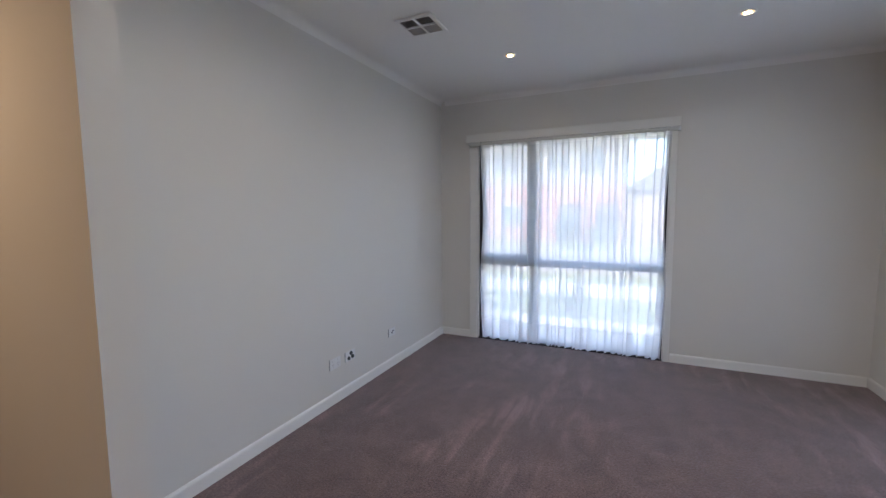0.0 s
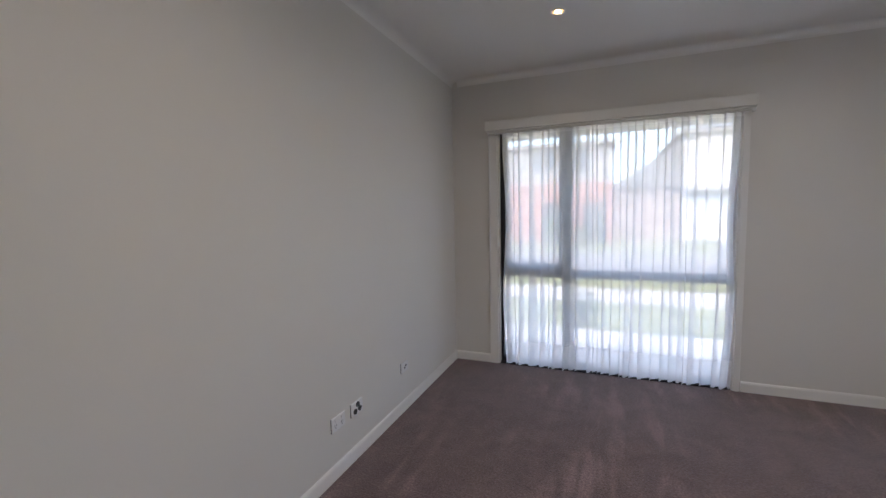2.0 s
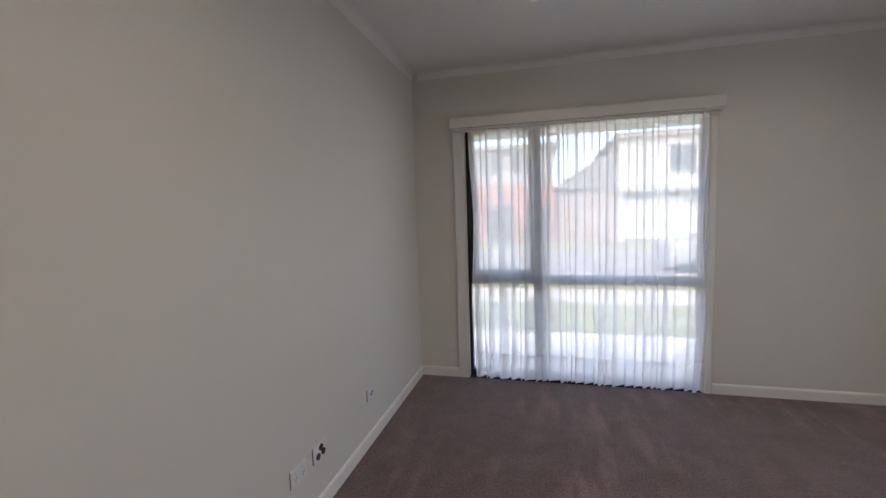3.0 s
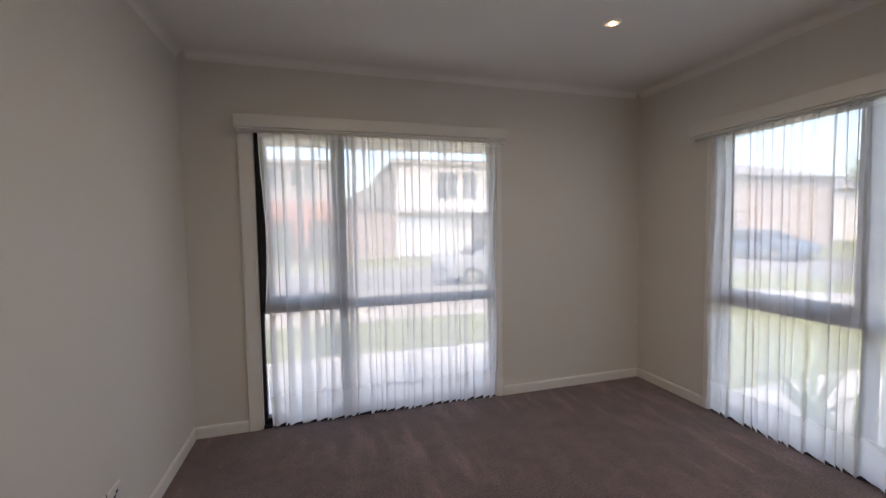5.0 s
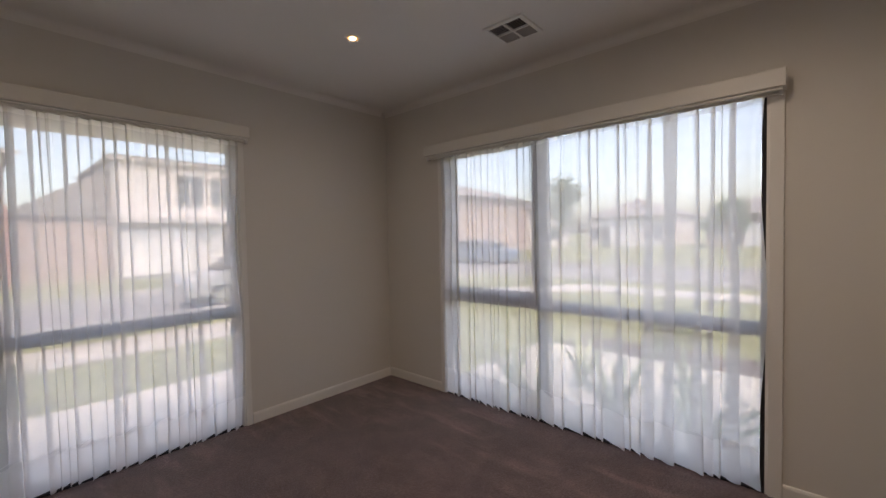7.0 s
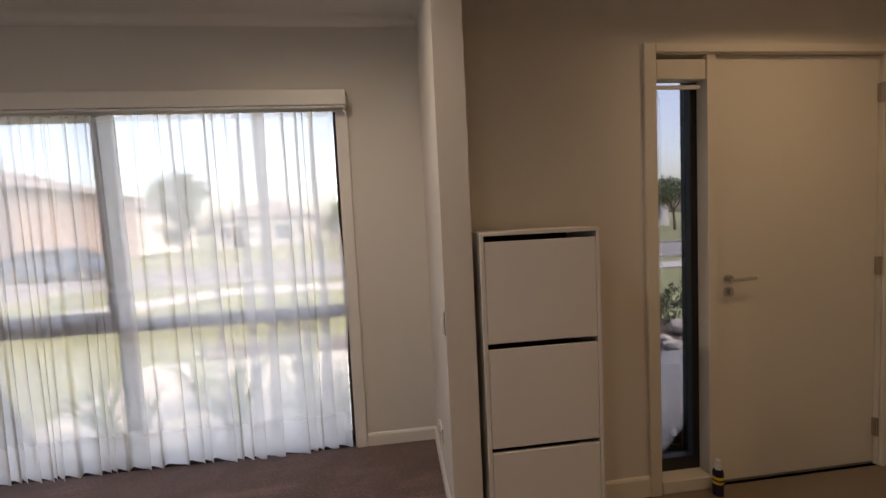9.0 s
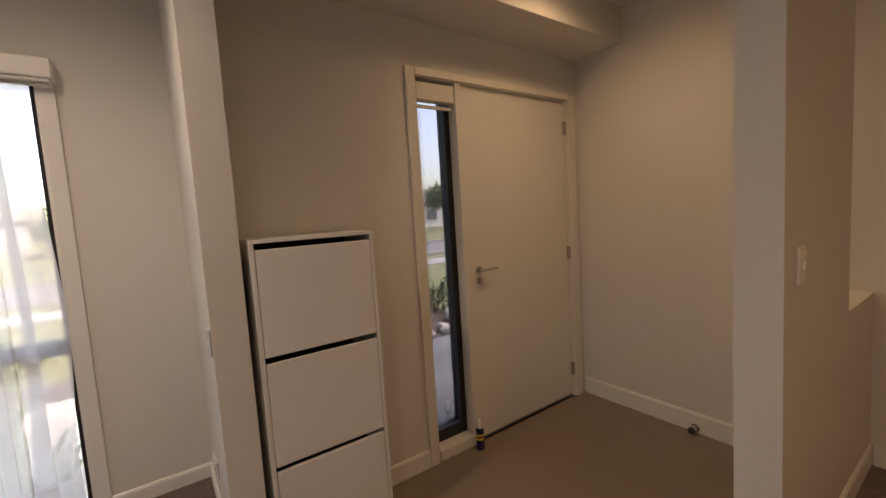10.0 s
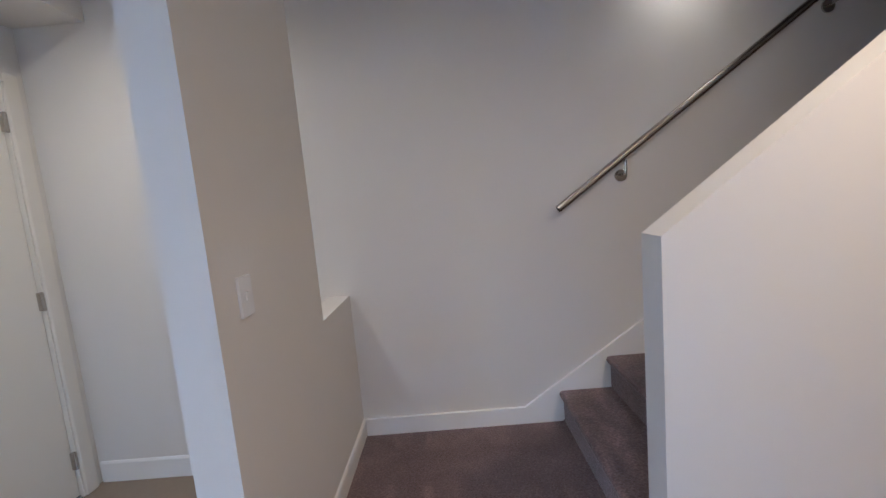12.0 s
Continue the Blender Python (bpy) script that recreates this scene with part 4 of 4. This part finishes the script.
def tree(x, y, z, h, r, seed, mat=None, leaves=2600, label="spreading street tree with an uneven green crown"):
    rnd = random.Random(seed)
    root = thing("tree", label, "tree", "street trees", at=(x, y, z))
    bm = bmesh.new()
    rod(bm, (x, y, z), (x + 0.03 * h, y, z + 0.45 * h), 0.028 * h, 10, 0.018 * h)
    tips = []
    for k in range(9):
        a = k * 2.4 + rnd.uniform(-0.4, 0.4)
        b = Vector((x + 0.03 * h, y, z + h * rnd.uniform(0.32, 0.46)))
        e = Vector((x + r * 0.75 * math.cos(a) * rnd.uniform(0.5, 1), y + r * 0.75 * math.sin(a) * rnd.uniform(0.5, 1), z + h * rnd.uniform(0.55, 0.95)))
        rod(bm, b, e, 0.012 * h, 7, 0.003 * h)
        tips.append(e)
    part("trunk", bm, BARK, root)
    verts, faces = [], []
    for k in range(leaves):
        c = rnd.choice(tips) + Vector((rnd.gauss(0, r * 0.2), rnd.gauss(0, r * 0.2), rnd.gauss(0, h * 0.07)))
        s = r * rnd.uniform(0.03, 0.07)
        q = Euler((rnd.uniform(0, 6), rnd.uniform(0, 6), rnd.uniform(0, 6))).to_matrix()
        b = len(verts)
        verts += [tuple(c + q @ Vector(v) * s) for v in ((-1, 0, 0), (0, -0.6, 0.1), (1, 0, 0), (0, 0.6, 0.1))]
        faces.append((b, b + 1, b + 2, b + 3))
    me = bpy.data.meshes.new("crown")
    me.from_pydata(verts, [], faces)
    me.materials.append(mat or LEAF)
    ob = new("crown", me)
    ob.parent = root
    ob.matrix_parent_inverse = root.matrix_world.inverted()
    return root


def house(x0, x1, y0, y1, base, eave, ridge, wallmat, face, openings, label, low=None, flat=False):
    """A house with its walls, hipped roof and the openings of the side that shows: face 'y' looks to -y, 'x' looks to -x."""
    root = thing("house", label, "house", "street houses", at=((x0 + x1) / 2, (y0 + y1) / 2, base))
    part("wall", boxed(x0, x1, y0, y1, base, eave), wallmat, root)
    if low:
        part("lower_wall", boxed(x0 - 0.05, x1 + 0.05, y0 - 0.05, y1 + 0.05, base, low[0]), low[1], root)
    o = 0.5
    bm = bmesh.new()
    if flat:
        box(bm, x0 - 0.2, x1 + 0.2, y0 - 0.2, y1 + 0.2, eave, ridge)
    else:
        c = [bm.verts.new(v) for v in ((x0 - o, y0 - o, eave), (x1 + o, y0 - o, eave), (x1 + o, y1 + o, eave), (x0 - o, y1 + o, eave))]
        inset = min(x1 - x0, y1 - y0) / 2
        if x1 - x0 > y1 - y0:
            t = [bm.verts.new(((x0 + inset), (y0 + y1) / 2, ridge)), bm.verts.new(((x1 - inset), (y0 + y1) / 2, ridge))]
            bm.faces.new((c[0], c[1], t[1], t[0]))
            bm.faces.new((c[2], c[3], t[0], t[1]))
            bm.faces.new((c[1], c[2], t[1]))
            bm.faces.new((c[3], c[0], t[0]))
        else:
            t = [bm.verts.new(((x0 + x1) / 2, y0 + inset, ridge)), bm.verts.new(((x0 + x1) / 2, y1 - inset, ridge))]
            bm.faces.new((c[0], c[1], t[0]))
            bm.faces.new((c[1], c[2], t[1], t[0]))
            bm.faces.new((c[2], c[3], t[1]))
            bm.faces.new((c[3], c[0], t[0], t[1]))
        bm.faces.new(c[::-1])
    roof = part("roof", bm, ROOFT, root)
    if face == "y":
        part("gutter", boxed(x0 - o, x1 + o, y0 - o - 0.06, y0 - o, eave - 0.10, eave + 0.02), RENDERG, roof)
    else:
        part("gutter", boxed(x0 - o - 0.06, x0 - o, y0 - o, y1 + o, eave - 0.10, eave + 0.02), RENDERG, roof)
    for kind, a0, a1, z0, z1 in openings:
        # doorways are flat panels coloured dark for the shade inside
        pane_mat = {"window": WINGLASS, "garage": ROLLDOOR, "door": BRICKGREY, "dark": SHADEGREY}[kind]
        nm = {"window": "window", "garage": "garage_door", "door": "front_door", "dark": "doorway"}[kind]
        if face == "y":
            w = part(nm, boxed(a0 - 0.06, a1 + 0.06, y0 - 0.10, y0 - 0.02, z0 - 0.06, z1 + 0.06), RENDERW if kind != "dark" else DARKFRAME, root)
            part("pane" if kind == "window" else "panel", boxed(a0, a1, y0 - 0.12, y0 - 0.10, z0, z1), pane_mat, w)
            if kind == "window":
                part("glazing_bar", boxed((a0 + a1) / 2 - 0.03, (a0 + a1) / 2 + 0.03, y0 - 0.14, y0 - 0.12, z0, z1), RENDERW, w)
            if kind == "garage":
                for q in range(1, 4):
                    part("rib", boxed(a0, a1, y0 - 0.13, y0 - 0.12, z0 + (z1 - z0) * q / 4 - 0.01, z0 + (z1 - z0) * q / 4 + 0.01), RENDERW, w)
        else:
            w = part(nm, boxed(x0 - 0.10, x0 - 0.02, a0 - 0.06, a1 + 0.06, z0 - 0.06, z1 + 0.06), RENDERW if kind != "dark" else DARKFRAME, root)
            part("pane" if kind == "window" else "panel", boxed(x0 - 0.12, x0 - 0.10, a0, a1, z0, z1), pane_mat, w)
            if kind == "window":
                part("glazing_bar", boxed(x0 - 0.14, x0 - 0.12, (a0 + a1) / 2 - 0.03, (a0 + a1) / 2 + 0.03, z0, z1), RENDERW, w)
    return root


# across the street: a brick house and a pale rendered one
house(-9.0, 1.6, 25.0, 34.0, GZ, 5.0, 5.15, RENDERG, "y",
      [("window", -2.6, -1.4, 3.7, 4.75), ("window", -0.7, 0.5, 3.7, 4.75), ("window", -6.0, -4.4, 3.7, 4.75), ("dark", -1.9, -0.7, GZ, 1.75), ("dark", 0.2, 1.3, GZ, 1.75), ("window", -5.4, -4.0, 0.6, 1.75)],
      "two-storey house with red brick below a grey upper floor", low=(2.9, BRICKRED), flat=True)
house(5.0, 15.0, 24.5, 34.0, GZ, 5.1, 5.3, RENDERW, "y",
      [("garage", 5.2, 8.0, GZ + 0.2, 1.85), ("window", 7.4, 8.6, 3.2, 4.6), ("window", 9.0, 9.8, 3.2, 4.6), ("window", 11.2, 12.6, 3.0, 4.6), ("dark", 9.6, 10.6, GZ, 2.2), ("window", 11.5, 13.5, 0.6, 2.0)],
      "pale rendered two-storey house with a white garage door", flat=True)
gar = thing("garage_wing", "low brown brick garage wing with a pitched tiled roof", "house", "street houses", at=(4.0, 27, GZ))
part("wall", boxed(1.7, 4.95, 25.4, 33, GZ, 2.6), BRICKGREY, gar)
part("roof", prism(bmesh.new(), [(1.4, 2.5), (5.3, 5.0), (6.5, 5.0), (6.5, 2.5)], "y", 25.2, 33), ROOFT, gar)
part("eave_band", boxed(4.9, 9.4, 23.9, 24.49, 2.20, 2.50), RENDERG, gar)


def car(x, y, z, turn, paint, label):
    root = thing("parked_car", label, "car", "parked cars", at=(x, y, z))
    m = pose(x, y, z, 0, 0, turn)
    low = [(-2.15, 0.30), (-2.2, 0.62), (-2.05, 0.82), (-1.2, 0.94), (1.15, 0.98), (2.0, 0.90), (2.15, 0.70), (2.12, 0.30)]
    cabin = [(-1.25, 0.93), (-0.55, 1.36), (-0.2, 1.43), (0.9, 1.43), (1.3, 1.34), (1.95, 0.94)]

    def shaped(name, outline, w, mat, bev, parent, lab=""):
        bm = prism(bmesh.new(), outline, "y", -w, w)
        bmesh.ops.bevel(bm, geom=list(bm.edges), offset=bev, segments=2, profile=0.5, affect="EDGES")
        bmesh.ops.transform(bm, matrix=m, verts=bm.verts)
        return part(name, bm, mat, parent, lab)
    body = shaped("body", low, 0.88, paint, 0.06, root)
    shaped("cabin", cabin, 0.76, paint, 0.05, body)
    for s in (-1, 1):
        bm = prism(bmesh.new(), [(-1.05, 0.98), (-0.5, 1.33), (1.15, 1.33), (1.65, 0.98)], "y", s * 0.755, s * 0.768)
        bmesh.ops.transform(bm, matrix=m, verts=bm.verts)
        part("side_window", bm, CARGLASS, body)
    bm = bmesh.new()
    vs = [bm.verts.new(v) for v in ((-1.27, -0.66, 0.96), (-1.27, 0.66, 0.96), (-0.57, 0.60, 1.385), (-0.57, -0.60, 1.385))]
    bm.faces.new(vs)
    bmesh.ops.solidify(bm, geom=bm.faces[:], thickness=0.02)
    bmesh.ops.transform(bm, matrix=m, verts=bm.verts)
    part("windscreen", bm, CARGLASS, body)
    for wx in (-1.35, 1.35):
        for s in (-1, 1):
            bm = rod(bmesh.new(), (wx, s * 0.70, 0.31), (wx, s * 0.90, 0.31), 0.31, 24)
            bmesh.ops.transform(bm, matrix=m, verts=bm.verts)
            w = part("wheel", bm, RUBBER, root)
            bm = rod(bmesh.new(), (wx, s * 0.895, 0.31), (wx, s * 0.908, 0.31), 0.19, 18)
            bmesh.ops.transform(bm, matrix=m, verts=bm.verts)
            part("rim", bm, CHROME, w)
    for s in (-1, 1):
        bm = box(bmesh.new(), -2.20, -2.12, s * 0.62 - 0.16, s * 0.62 + 0.16, 0.62, 0.74, 0.02)
        bmesh.ops.transform(bm, matrix=m, verts=bm.verts)
        part("headlight", bm, WINGLASS, root)
    return root


car(6.4, 13.3, GZ + 0.012, 0, CARPAINT, "silver sedan parked along the kerb")
car(21.4, 16.0, GZ + 0.012, 90, CARBLUE, "blue hatchback parked along the side street")

# across the side street: a row of houses with tiled roofs
rows = [(27, 38, 22.5, 34, 4.6, 6.6, BRICKGREY), (44, 56, 26, 38, 4.2, 6.6, RENDERW), (52, 64, 12, 22, 3.2, 5.6, RENDERW), (52, 64, -2, 9.0, 3.0, 5.4, BRICKGREY), (50, 62, -16, -5, 3.4, 5.6, BRICKRED), (50, 62, -34, -20, 3.2, 5.4, RENDERW)]
for x0, x1, y0, y1, ev, rg, mt in rows:
    mid = (y0 + y1) / 2
    house(x0, x1, y0, y1, GZ, ev, rg, mt, "x",
          [("window", y0 + 1.2, y0 + 3.0, 0.6, 2.0), ("garage", mid - 0.6, mid + 2.2, GZ + 0.1, 1.9), ("dark", y1 - 3.0, y1 - 2.0, GZ, 1.9), ("window", y1 - 1.7, y1 - 0.6, 0.6, 2.0)]
          + ([("window", y0 + 1.4, y0 + 3.2, 3.1, 4.1), ("window", mid + 1, mid + 3, 3.1, 4.1)] if ev > 4 else []),
          "suburban brick house with a dark tiled roof")
for k, (tx, ty, th, tr) in enumerate(((40, 20, 7.0, 2.6), (30, 4.5, 3.6, 1.3), (24.5, 12.5, 3.0, 1.0), (46, -8, 6.5, 2.8), (38, -26, 5.0, 2.8), (32, -15.5, 3.8, 1.9), (60, -44, 6.5, 4), (30, -27, 4.0, 2.4))):
    tree(tx, ty, GZ, th, tr, 40 + k, LEAF if k % 2 else LEAFDULL)
for k, (px, py, s) in enumerate(((4.35, 1.7, 0.75), (4.5, 2.35, 0.85), (4.25, 2.95, 0.7), (4.75, 3.5, 0.8), (4.9, 1.2, 0.6), (5.4, 2.0, 0.7), (5.3, 3.0, 0.7))):
    strap_plant(px, py, GZ + 0.06, s, 16, 70 + k, LEAFPALE, "pale strap-leaf plant in the garden bed")
for k, (px, py, r, h) in enumerate(((5.72, -0.62, 0.26, 0.50), (5.66, -0.22, 0.24, 0.46), (5.60, 0.12, 0.22, 0.42), (5.9, -0.9, 0.45, 0.75), (6.3, -1.7, 0.5, 0.85), (6.9, -0.2, 0.5, 0.9), (6.1, 0.4, 0.4, 0.6), (7.0, -3.0, 0.5, 0.7), (7.3, -2.3, 0.45, 0.6), (7.0, 2.4, 0.45, 0.7), (1.0, 7.2, 0.35, 0.5), (-1.2, 22.3, 0.9, 1.5), (0.1, 22.6, 0.7, 1.0))):
    shrub(px, py, GZ + 0.03, r, h, 90 + k, LEAFDULL if k % 3 else LEAF, "small leafy shrub with an uneven outline")
rnd = random.Random(3)
for k, (px, py, s) in enumerate(((5.75, -1.35, 0.16), (5.95, -1.65, 0.12), (5.62, -1.05, 0.12), (6.3, -1.2, 0.14), (5.7, -2.0, 0.13), (5.62, -2.25, 0.17), (5.9, -2.35, 0.13), (6.15, -2.15, 0.18), (6.3, -2.85, 0.20), (6.05, -1.85, 0.12), (5.55, -1.72, 0.10), (6.6, -2.5, 0.15))):
    s *= 0.72
    bm = bmesh.new()
    bmesh.ops.create_icosphere(bm, subdivisions=2, radius=s, matrix=Matrix.Translation((px, py, GZ + 0.06 + s * 0.7)) @ Matrix.Diagonal((1.1, 0.8, 1.2 if k < 2 else 0.7, 1)))
    for v in bm.verts:
        v.co += Vector(noise.noise_vector(v.co * 6)) * s * 0.25
    tagged(to_object("garden_rock", bm, STONE), "pale rough garden rock in the mulch", "rock", "garden rocks")
